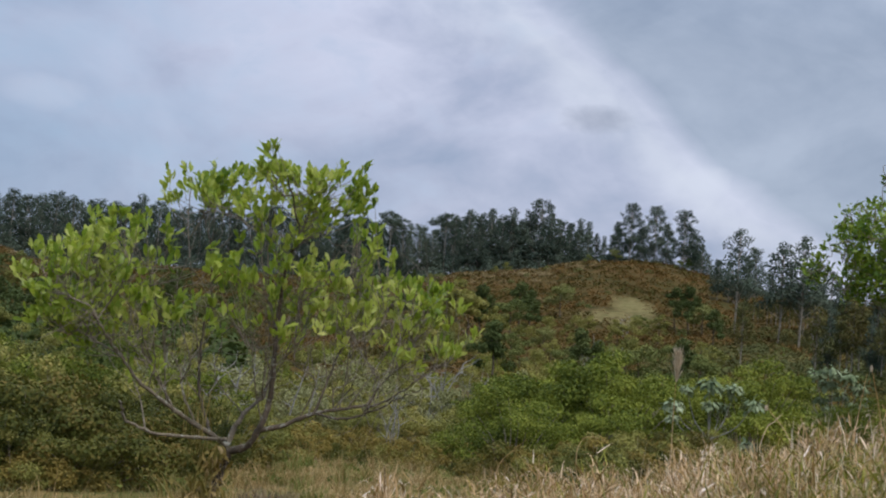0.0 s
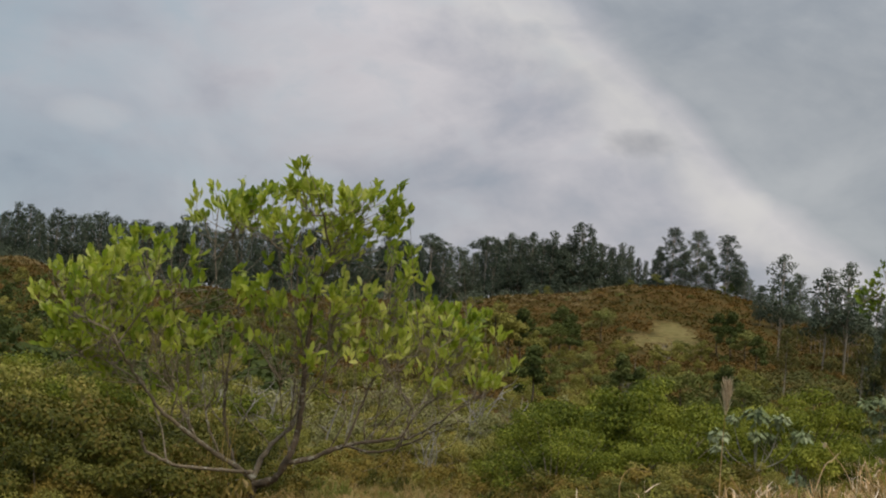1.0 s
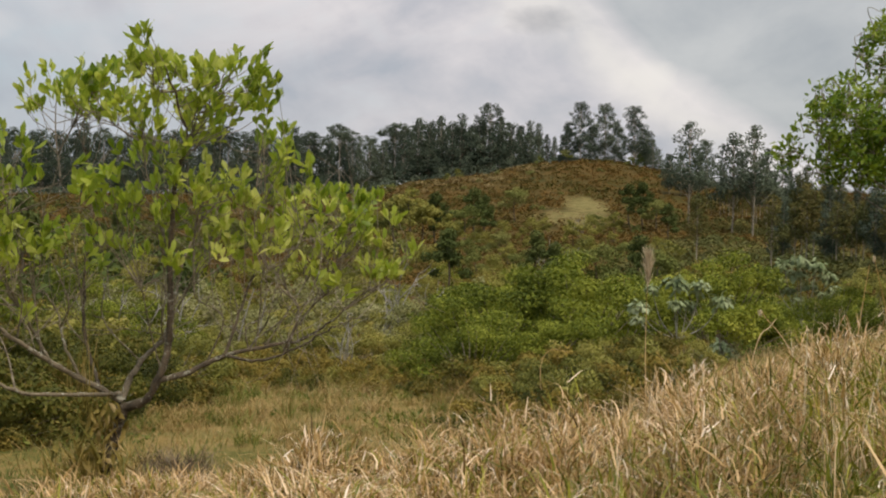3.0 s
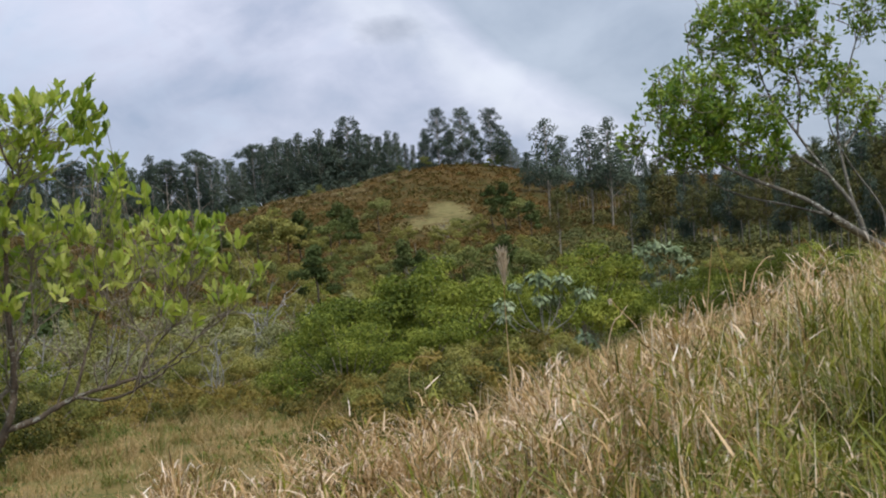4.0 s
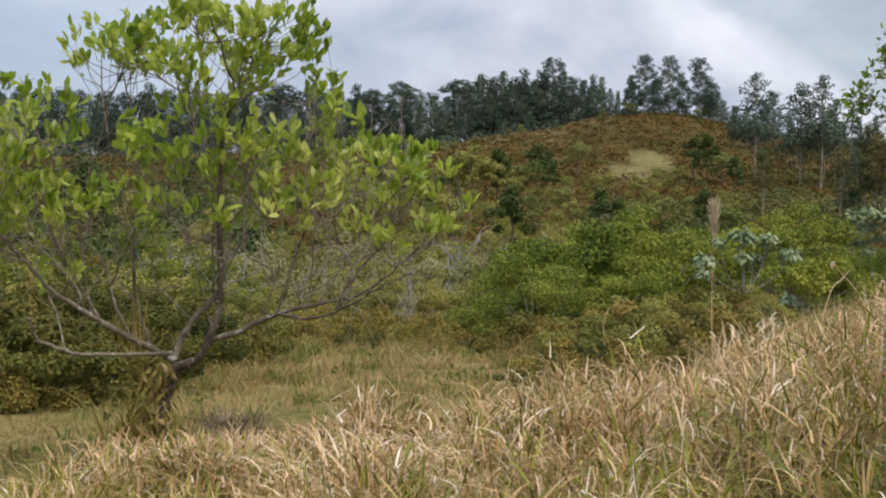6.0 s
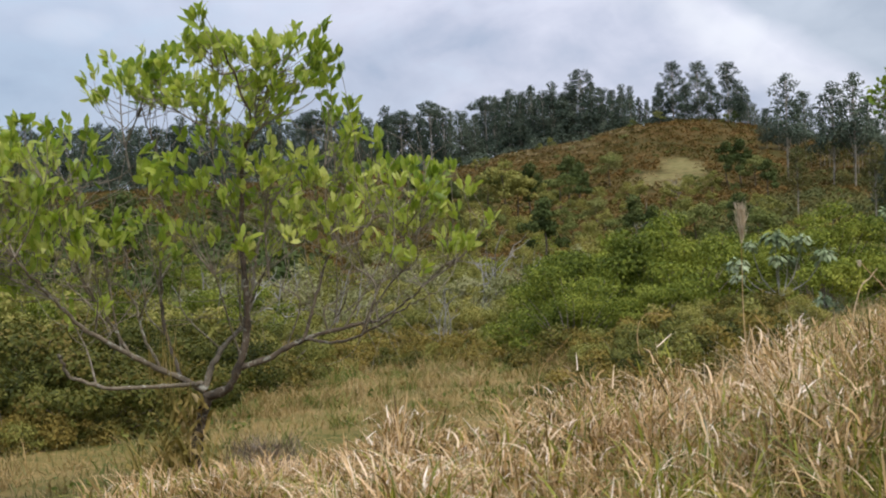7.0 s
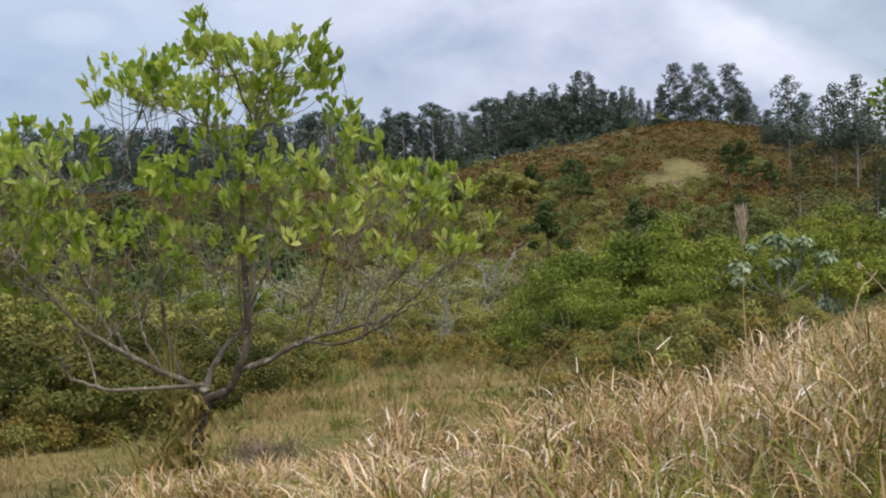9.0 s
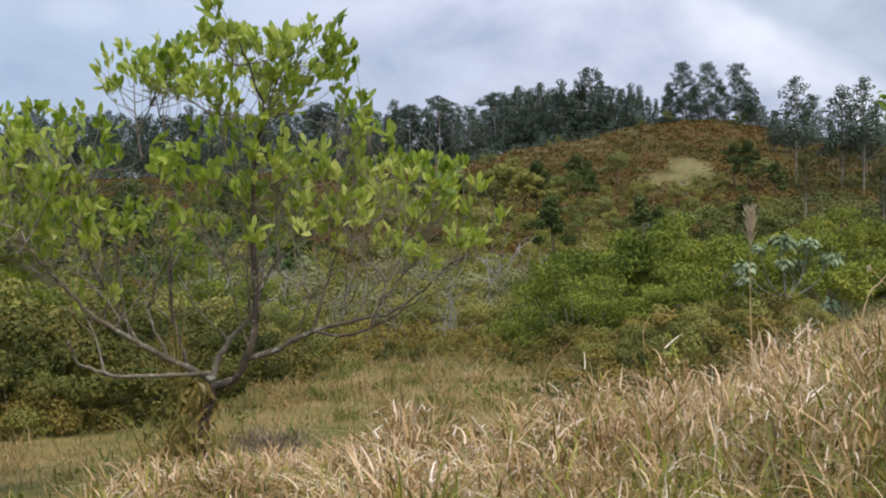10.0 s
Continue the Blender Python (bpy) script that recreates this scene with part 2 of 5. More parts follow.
LICHEN_BARK = barky("lichened_bark", (0.045, 0.038, 0.028), (0.16, 0.14, 0.11), 7.0, (0.46, 0.46, 0.40))
BARK = barky("grey_brown_bark", (0.03, 0.022, 0.014), (0.135, 0.10, 0.066), 14.0, (0.26, 0.25, 0.20))
PALE_BARK = barky("pale_bark", (0.06, 0.045, 0.03), (0.235, 0.19, 0.13), 12.0, (0.36, 0.35, 0.29))
TWIG_BARK = barky("twig_bark", (0.10, 0.078, 0.056), (0.30, 0.25, 0.195), 20.0)
DEAD_WOOD = barky("bleached_dead_wood", (0.16, 0.145, 0.125), (0.35, 0.33, 0.30), 6.0)
SILVER_BARK = barky("silvery_bark", (0.16, 0.15, 0.12), (0.36, 0.34, 0.29), 10.0)
GUM_BARK = barky("gum_bark", (0.13, 0.11, 0.085), (0.40, 0.35, 0.28), 1.2)


# ---- shapes ----
rng = np.random.default_rng(7)


def mesh_of(name, verts, faces, material, smooth=False):
    """One mesh from arrays: faces is an (n, k) array, or a list of such arrays."""
    faces = faces if isinstance(faces, list) else [faces]
    verts = np.asarray(verts, float).reshape(-1, 3)
    sizes = np.concatenate([np.full(len(f), f.shape[1]) for f in faces])
    loops = np.concatenate([np.ravel(f) for f in faces])
    me = bpy.data.meshes.new(name)
    me.vertices.add(len(verts))
    me.vertices.foreach_set("co", verts.ravel())
    me.loops.add(len(loops))
    me.loops.foreach_set("vertex_index", loops.astype(np.int32))
    me.polygons.add(len(sizes))
    me.polygons.foreach_set("loop_start", np.r_[0, np.cumsum(sizes)[:-1]].astype(np.int32))
    me.polygons.foreach_set("use_smooth", np.full(len(sizes), smooth))
    me.materials.append(material)
    me.update(calc_edges=True)
    return me


def part(name, me, parent, label=""):
    ob = new(name, me)
    ob.parent = parent
    return tagged(ob, label)


def thing(name, x, y, z, label, category, group="", kind="", turn=0.0, size=1.0):
    ob = new(name)
    ob.matrix_basis = pose(x, y, z, 0, 0, turn) @ Matrix.Scale(size, 4)
    ob.empty_display_size = 0.2
    return tagged(ob, label, category, group, kind)


def merge(pieces):
    """Joins (verts, quads) pairs."""
    verts, quads, at = [], [], 0
    for v, q in pieces:
        verts.append(v)
        quads.append(q + at)
        at += len(v)
    return np.concatenate(verts), np.concatenate(quads)


def smooth_line(points, steps=5):
    """A rounded line through points."""
    p = np.asarray(points, float)
    p = np.vstack([2 * p[0] - p[1], p, 2 * p[-1] - p[-2]])
    out = []
    for i in range(1, len(p) - 2):
        for s in np.linspace(0, 1, steps, endpoint=False):
            a, b, c, d = p[i - 1 : i + 3]
            out.append(0.5 * (2 * b + (c - a) * s + (2 * a - 5 * b + 4 * c - d) * s * s + (3 * b - a - 3 * c + d) * s**3))
    return np.array(out + [p[-2]])


def tube(line, r0, r1, sides=8, knots=0.0):
    """A tapered limb along a line."""
    line = np.asarray(line, float)
    n = len(line)
    along = np.gradient(line, axis=0)
    along /= np.linalg.norm(along, axis=1)[:, None] + 1e-9
    side = np.cross(along, (0.31, 0.87, 0.12))
    side /= np.linalg.norm(side, axis=1)[:, None] + 1e-9
    other = np.cross(along, side)
    r = np.linspace(r0, r1, n) * (1 + knots * rng.normal(0, 1, n))
    a = np.linspace(0, 2 * np.pi, sides, endpoint=False)
    ring = side[:, None] * np.cos(a)[None, :, None] + other[:, None] * np.sin(a)[None, :, None]
    verts = (line[:, None] + ring * r[:, None, None]).reshape(-1, 3)
    i, j = np.meshgrid(np.arange(n - 1), np.arange(sides), indexing="ij")
    k = (j + 1) % sides
    quads = np.stack([i * sides + j, i * sides + k, (i + 1) * sides + k, (i + 1) * sides + j], -1).reshape(-1, 4)
    return verts, quads


def unit(v):
    return v / (np.linalg.norm(v, axis=-1, keepdims=True) + 1e-9)


def leaves(places, ways, length, width, bend=0.2, cross=None):
    """Many leaves: a folded blade of four quads each, from its stalk along ways."""
    places, ways = np.asarray(places, float), unit(np.asarray(ways, float))
    n = len(places)
    length = np.broadcast_to(length, n)[:, None]
    width = np.broadcast_to(width, n)[:, None]
    side = unit(np.cross(ways, rng.normal(0, 1, (n, 3)) if cross is None else cross))
    up = np.cross(side, ways)
    rows = []
    for s, w, dip in ((0.0, 0.05, 0.0), (0.4, 0.42, 0.6), (0.74, 0.46, 0.4), (1.0, 0.04, -0.4)):
        mid = places + ways * length * s - up * length * bend * s * s
        for k in (-1, 0, 1):
            rows.append(mid + side * width * w * k + up * width * 0.22 * abs(k) * dip)
    verts = np.stack(rows, 1).reshape(-1, 3)
    quads = []
    for r in range(3):
        for c in range(2):
            a = r * 3 + c
            quads.append((a, a + 1, a + 4, a + 3))
    quads = (np.arange(n)[:, None, None] * 12 + np.array(quads)[None]).reshape(-1, 4)
    return verts, quads


def flakes(places, ways, length, width, skin=None):
    """Many small pointed leaves, for foliage farther off; with skin they lie along that outside, facing out."""
    places, ways = np.asarray(places, float), unit(np.asarray(ways, float))
    n = len(places)
    length, width = np.broadcast_to(length, n)[:, None], np.broadcast_to(width, n)[:, None]
    if skin is not None:
        skin = unit(unit(skin) + rng.normal(0, 0.33, (n, 3)))
        ways = unit(np.cross(skin, rng.normal(0, 1, (n, 3))))
    side = unit(np.cross(ways, rng.normal(0, 1, (n, 3)) if skin is None else skin))
    up = np.cross(side, ways)
    verts = np.stack([places, places + ways * length * 0.5 + side * width * 0.5, places + ways * length * 0.5 - side * width * 0.5 + up * width * 0.12,
                      places + ways * length + up * length * 0.1], 1).reshape(-1, 3)
    tris = (np.arange(n)[:, None, None] * 4 + np.array([(0, 1, 2), (1, 3, 2)])[None]).reshape(-1, 3)
    return verts, tris


def blades(places, height, lean, width, levels=4, spread=0.0, tilt=0.0):
    """Grass: tapered strips that rise and bow over."""
    n = len(places)
    turn = rng.uniform(0, 2 * np.pi, n)
    out = np.stack([np.cos(turn), np.sin(turn), np.zeros(n)], -1)
    face = turn + np.pi / 2 + rng.normal(0, 0.5, n)
    side = np.stack([np.cos(face), np.sin(face), np.zeros(n)], -1)
    places = places + out * np.broadcast_to(spread, n)[:, None]
    h, l, w = (np.broadcast_to(v, n)[:, None] for v in (height, lean, width))
    way = turn + rng.normal(0, 0.9, n)
    aslant = np.stack([np.cos(way), np.sin(way), np.zeros(n)], -1) * np.abs(rng.normal(0, 1, (n, 1))) * tilt
    rows = []
    for s in np.linspace(0, 1, levels + 1):
        rise = s - 0.55 * np.clip(l, 0, 1.3) * s**3
        mid = places + h * (aslant * s + out * l * s**2 + np.array((0, 0, 1.0)) * rise)
        half = side * w * (0.5 * (1 - s**2.2) + 0.03)
        rows += [mid - half, mid + half]
    verts = np.stack(rows, 1).reshape(-1, 3)
    quads = np.array([(2 * i, 2 * i + 1, 2 * i + 3, 2 * i + 2) for i in range(levels)])
    return verts, (np.arange(n)[:, None, None] * (2 * levels + 2) + quads[None]).reshape(-1, 4)


# ---- ground ----
def step(a, b, v):
    s = np.clip((v - a) / (b - a), 0, 1)
    return s * s * (3 - 2 * s)


def wave(x, y, size, seed):
    """Smooth bumps between -1 and 1."""
    r = np.random.default_rng(seed)
    total = 0
    for i in range(5):
        a, p = r.uniform(0, 6.28), r.uniform(0, 6.28)
        k = 6.28 / size * (0.7 + 0.35 * i)
        total = total + np.sin((x * math.cos(a) + y * math.sin(a)) * k + p) / (1 + 0.5 * i)
    return total / 3.0


CREST = ((-30, -23, -20.6, -19.3, -18.4, -8, -4.0, -2.4, -1.2, -0.1, 1.0, 2.5, 3.5, 4.3, 5.3, 6.5, 7.7, 9.1, 10.4, 12.1, 13.4, 15.7, 30),
         (6.8, 7.0, 7.8, 5.4, 3.7, 4.6, 5.0, 5.6, 6.9, 8.7, 9.5, 10.4, 11.4, 12.7, 14.2, 15.3, 15.5, 15.0, 13.8, 11.6, 9.9, 8.6, 5.6))


def height(x, y):
    """The lie of the land: a bank, a falling field, a valley and the hill behind it."""
    x, y = np.asarray(x, float), np.asarray(y, float)
    r = np.hypot(x, y)
    az = np.degrees(np.arctan2(x, np.maximum(y, 1e-3)))
    z = -0.1 * np.clip(r - 6, 0, 29) * step(-4, 6, y)
    z = z - 1.2 * step(35, 90, r) * step(-4, 20, y)
    z = z + 1.62 * step(0.3, 8.8, x) * (1 - step(15, 34, y)) * step(-6, 4, y)
    # crest of the hill by direction, then its slope
    crest = np.interp(az, CREST[0], CREST[1])
    crest = np.where((az > 60) | (az < -60) | (y < 0), 4.0, crest)
    rise = step(120, 352, r)
    rise = 0.2 * rise + 0.8 * rise**4
    front = step(-60, 60, y)
    z = z + (crest + 4.1) * rise * front * (1 - 0.55 * step(360, 700, r))
    z = z + wave(x, y, 1.9, 3) * 0.035 + wave(x, y, 7.0, 4) * 0.08 * step(3, 12, r)
    z = z + wave(x, y, 46.0, 5) * 0.7 * step(50, 140, r) + wave(x, y, 15.0, 6) * 0.3 * step(40, 120, r)
    return z + 40 * step(900, 3000, r) * front * 0.2


angles = np.radians(np.r_[np.arange(-42, 42, 0.5), np.arange(42, 318, 4.0)])
radii = np.r_[0.0, np.geomspace(0.8, 12, 70), np.geomspace(12.4, 420, 150), np.geomspace(450, 4500, 24)]
gr, ga = np.meshgrid(radii[1:], angles, indexing="ij")
gx, gy = gr * np.sin(ga), gr * np.cos(ga)
sheet = np.vstack([np.array([[0, 0, float(height(0.0, 0.0))]]), np.stack([gx, gy, height(gx, gy)], -1).reshape(-1, 3)])
na, nr = len(angles), len(radii) - 1
i, j = np.meshgrid(np.arange(nr - 1), np.arange(na), indexing="ij")
k = (j + 1) % na
rings = 1 + np.stack([i * na + j, (i + 1) * na + j, (i + 1) * na + k, i * na + k], -1).reshape(-1, 4)
cap = np.stack([np.zeros(na, int), 1 + np.arange(na), 1 + (np.arange(na) + 1) % na], -1)
ground = new("ground", mesh_of("ground", sheet, [rings, cap], SOIL, True))
tagged(ground, "dry grassy field falling into a valley below a brown hill", "ground", "", "structure")


def on_ground(xy):
    return np.column_stack([xy, height(xy[:, 0], xy[:, 1])])


def polar(az, r):
    a = np.radians(az)
    return np.stack([r * np.sin(a), r * np.cos(a)], -1)


def scatter_in(lobes, n, shell=0.45):
    """Points and outward ways in ellipsoids (x, y, z, rx, ry, rz), more of them towards the skin."""
    lobes = np.asarray(lobes, float)
    weight = lobes[:, 3] * lobes[:, 5]
    pick = rng.choice(len(lobes), n, p=weight / weight.sum())
    way = unit(rng.normal(0, 1, (n, 3)))
    far = rng.uniform(shell**3, 1, n) ** (1 / 3)
    return lobes[pick, :3] + way * lobes[pick, 3:] * far[:, None], way


# ---- the young tree in the field ----
TREE = (-1.78, 7.25)


def near_tree():
    base = np.array([*TREE, float(height(*TREE)) - 0.03])
    tree = thing("broadleaf_tree", *base, "young broadleaf tree with bright green leaves and spreading grey limbs", "tree")
    limbs = {}

    def limb(name, points, r0, r1, bark=BARK, label=""):
        line = smooth_line(points, 6)
        line = line + rng.normal(0, 0.006, line.shape) * np.linspace(0.3, 1, len(line))[:, None]
        limbs.setdefault("all", []).append((line, np.linspace(r0, r1, len(line))))
        slim = 0.9 if name == "trunk" else 0.72
        v, q = tube(line - base, r0 * slim, r1 * slim, 10, 0.10)
        return part(name, mesh_of(name, v, q, bark, True), tree, label)

    limb("trunk", [(-1.80, 7.25, base[2] - 0.05), (-1.80, 7.25, 0.1), (-1.77, 7.26, 0.25), (-1.71, 7.25, 0.47)], 0.050, 0.041)
    limb("limb", [(-1.71, 7.25, 0.46), (-1.58, 7.2, 0.51), (-1.5, 7.15, 0.63), (-1.44, 7.15, 0.81), (-1.42, 7.1, 1.0), (-1.41, 7.05, 1.35),
                  (-1.39, 7.0, 1.63), (-1.34, 6.9, 1.87), (-1.28, 6.8, 2.0), (-1.36, 6.6, 2.35)], 0.040, 0.006)
    limb("limb", [(-1.5, 7.15, 0.63), (-1.32, 7.2, 0.68), (-1.13, 7.25, 0.77), (-0.88, 7.35, 0.82), (-0.7, 7.5, 0.85), (-0.53, 7.6, 0.95), (-0.32, 7.6, 1.14)], 0.026, 0.005)
    limb("limb", [(-1.13, 7.25, 0.77), (-0.92, 7.1, 0.76), (-0.71, 7.0, 0.84), (-0.52, 6.95, 0.95), (-0.36, 6.9, 1.03)], 0.014, 0.004)
    limb("limb", [(-1.13, 7.25, 0.77), (-1.07, 7.3, 0.97), (-1.0, 7.4, 1.2), (-0.87, 7.5, 1.41), (-0.67, 7.6, 1.56)], 0.014, 0.004)
    limb("limb", [(-1.72, 7.25, 0.5), (-1.69, 7.35, 0.63), (-1.63, 7.5, 0.74), (-1.55, 7.65, 0.84), (-1.51, 7.8, 1.08), (-1.49, 7.9, 1.28),
                  (-1.34, 8.0, 1.62), (-1.11, 8.0, 1.93)], 0.028, 0.005, PALE_BARK, "pale grey limb")
    limb("limb", [(-1.72, 7.25, 0.5), (-1.93, 7.15, 0.64), (-2.09, 7.05, 0.75), (-2.3, 6.9, 0.93), (-2.41, 6.8, 1.1), (-2.5, 6.7, 1.24), (-2.59, 6.6, 1.42)], 0.027, 0.006, PALE_BARK)
    limb("limb", [(-2.09, 7.05, 0.76), (-2.22, 7.1, 0.97), (-2.35, 7.15, 1.13), (-2.43, 7.2, 1.28), (-2.5, 7.2, 1.55)], 0.014, 0.004, PALE_BARK)
    limb("limb", [(-1.94, 7.15, 0.65), (-2.05, 7.25, 0.82), (-2.13, 7.35, 1.01), (-2.22, 7.4, 1.11), (-2.43, 7.5, 1.18)], 0.012, 0.004, PALE_BARK)
    limb("limb", [(-1.73, 7.25, 0.54), (-1.89, 7.0, 0.57), (-2.13, 6.85, 0.59), (-2.32, 6.75, 0.68), (-2.34, 6.7, 0.76), (-2.36, 6.7, 0.81)], 0.018, 0.009, PALE_BARK, "broken grey lower limb")
    limb("limb", [(-1.84, 7.2, 0.59), (-1.95, 7.4, 0.76), (-2.01, 7.5, 0.96), (-2.02, 7.6, 1.29), (-1.99, 7.6, 1.56), (-2.01, 7.65, 1.83), (-2.12, 7.7, 2.14)], 0.018, 0.005)
    bones = np.vstack([line[4:] for line, _ in limbs["all"][1:]])

    lobes = []

    def lobe(x, y, z, rx, rz, count):
        lobes.append((x, y, z, rx, max(rx, rz) * 1.2 + 0.08, rz, count))

    lobe(-1.45, 6.6, 2.45, 0.13, 0.12, 18)
    lobe(-1.02, 6.9, 2.32, 0.25, 0.20, 44)
    lobe(-2.07, 7.4, 2.29, 0.38, 0.18, 44)
    lobe(-1.39, 7.0, 2.10, 0.40, 0.17, 48)
    lobe(-2.45, 6.9, 1.81, 0.40, 0.28, 76)
    lobe(-0.86, 7.5, 1.95, 0.22, 0.22, 32)
    lobe(-1.47, 7.0, 1.76, 0.5, 0.23, 66)
    lobe(-0.51, 7.5, 1.60, 0.38, 0.21, 74)
    lobe(-0.10, 7.6, 1.37, 0.06, 0.07, 3)
    lobe(-0.47, 7.4, 1.28, 0.34, 0.14, 30)
    lobe(-2.41, 7.0, 1.42, 0.36, 0.20, 46)
    lobe(-2.04, 7.5, 1.45, 0.18, 0.13, 8)
    lobe(-1.05, 7.6, 1.55, 0.32, 0.24, 40)
    lobe(-2.34, 6.9, 1.05, 0.18, 0.10, 6)
    lobe(-2.86, 6.8, 1.55, 0.30, 0.30, 84)
    lobe(-1.5, 7.3, 1.35, 0.6, 0.16, 26)
    lobe(-1.2, 7.3, 1.62, 0.6, 0.3, 46)
    lobe(-2.80, 7.2, 1.35, 0.34, 0.24, 66)
    lobe(-2.75, 7.1, 1.80, 0.30, 0.16, 30)
    lobe(-1.75, 7.1, 2.29, 0.32, 0.16, 30)
    lobe(-1.25, 7.0, 2.38, 0.25, 0.13, 22)
    def nearest(end, pool, choices, drop=0.4):
        gap = end[2] - pool[:, 2]
        cost = np.hypot(pool[:, 0] - end[0], pool[:, 1] - end[1]) + 0.45 * np.abs(gap - drop) + 1.6 * np.clip(0.15 - gap, 0, None)
        return pool[cost.argsort()[rng.integers(0, choices)]]

    # bare thin branches rising from the low limbs
    low = bones[(bones[:, 2] > 0.68) & (bones[:, 2] < 1.0) & (bones[:, 0] > -2.28)]
    for _ in range(24):
        start = low[rng.integers(0, len(low))]
        end = start + np.array((0.35 * np.sign(start[0] + 1.62) * rng.uniform(0.1, 1) + rng.normal(0, 0.08), rng.normal(0, 0.2), rng.uniform(0.4, 0.85)))
        line = smooth_line([start, start * 0.67 + end * 0.33 + rng.normal(0, 0.06, 3), start * 0.33 + end * 0.67 + rng.normal(0, 0.07, 3), end], 5)
        v, q = tube(line - base, 0.0058, 0.0024, 6, 0.08)
        part("branch", mesh_of("branch", v, q, PALE_BARK, True), tree)
        bones = np.vstack([bones, line[2:]])
    # rising branches into each part of the crown
    for x, y, z, rx, ry, rz, count in lobes:
        for _ in range(max(1, count // 17)):
            end = np.array((x, y, z)) + unit(rng.normal(0, 1, 3)) * np.array((rx, ry, rz)) * 0.6
            start = nearest(end, bones, 9)
            bow = start * 0.5 + end * 0.5 + np.array((0.10 * (end[0] - start[0]), 0.10 * (end[1] - start[1]), -0.02)) + rng.normal(0, 0.03, 3)
            line = smooth_line([start, bow, end], 6)
            v, q = tube(line - base, 0.0062, 0.0024, 6, 0.06)
            part("branch", mesh_of("branch", v, q, TWIG_BARK, True), tree)
            bones = np.vstack([bones, line[2:]])
    twigs, stalks, ways = [], [], []
    for x, y, z, rx, ry, rz, count in lobes:
        for _ in range(int(count * 0.80)):
            w = unit(rng.normal(0, 1, 3))
            end = np.array((x, y, z)) + w * np.array((rx, ry, rz)) * rng.uniform(0.15, 1) ** 0.45
            start = nearest(end, bones, 6, 0.16)
            bow = start * 0.5 + end * 0.5 + rng.normal(0, 0.02, 3) + np.array((0.12 * (end[0] - start[0]), 0, -0.02))
            line = smooth_line([start, bow, end], 4)
            twigs.append(tube(line - base, 0.0028, 0.0014, 4))
            aim = unit(unit(end - start) * 0.5 + np.array((0, 0, 1.0)) + rng.normal(0, 0.2, 3))
            for _ in range(rng.integers(5, 11)):
                stalks.append(end - base + rng.normal(0, 0.012, 3) - aim * rng.uniform(0, 0.06))
                ways.append(unit(aim + rng.normal(0, 0.5, 3)))
    # bare inner twigs
    for _ in range(460):
        start = bones[rng.integers(0, len(bones))]
        if not 0.85 < start[2] < 1.95:
            continue
        w = unit(rng.normal(0, 1, 3) + np.array((0, 0, 0.7)))
        far = rng.uniform(0.15, 0.5)
        line = smooth_line([start, start + w * far * 0.5 + rng.normal(0, 0.03, 3), start + w * far + rng.normal(0, 0.05, 3)], 4)
        twigs.append(tube(line - base, 0.0026, 0.0010, 4))
    v, q = merge(twigs)
    part("twig_mass", mesh_of("twig_mass", v, q, TWIG_BARK, True), tree, "thin bare grey twigs")["kind"] = "stuff"
    stalks, ways = np.array(stalks), np.array(ways)
    # single leaves on the near side, the rest of the crown together
    order = np.argsort(stalks[:, 1])
    single, rest = order[:300], order[300:]
    v, q = leaves(stalks[rest], ways[rest], rng.uniform(0.055, 0.094, len(rest)), rng.uniform(0.027, 0.042, len(rest)), 0.1)
    tagged(part("crown", mesh_of("crown", v, q, TREE_LEAF, True), tree), kind="stuff")
    kinds = []
    for s in range(5):
        v, q = leaves([(0, 0, 0)], [(0, 0, 1)], 0.059 + 0.008 * s, 0.029 + 0.003 * s, 0.02 + 0.05 * s, np.array([[0.0, 1.0, 0.0]]))
        kinds.append(mesh_of("leaf", v, q, TREE_LEAF, True))
    for n in single:
        ob = part("leaf", kinds[n % 5], tree)
        turn = Vector(ways[n]).to_track_quat("Z", "Y").to_matrix().to_4x4()
        ob.matrix_basis = Matrix.Translation(stalks[n]) @ turn @ Matrix.Rotation(rng.uniform(0, 6.28), 4, "Z")


near_tree()


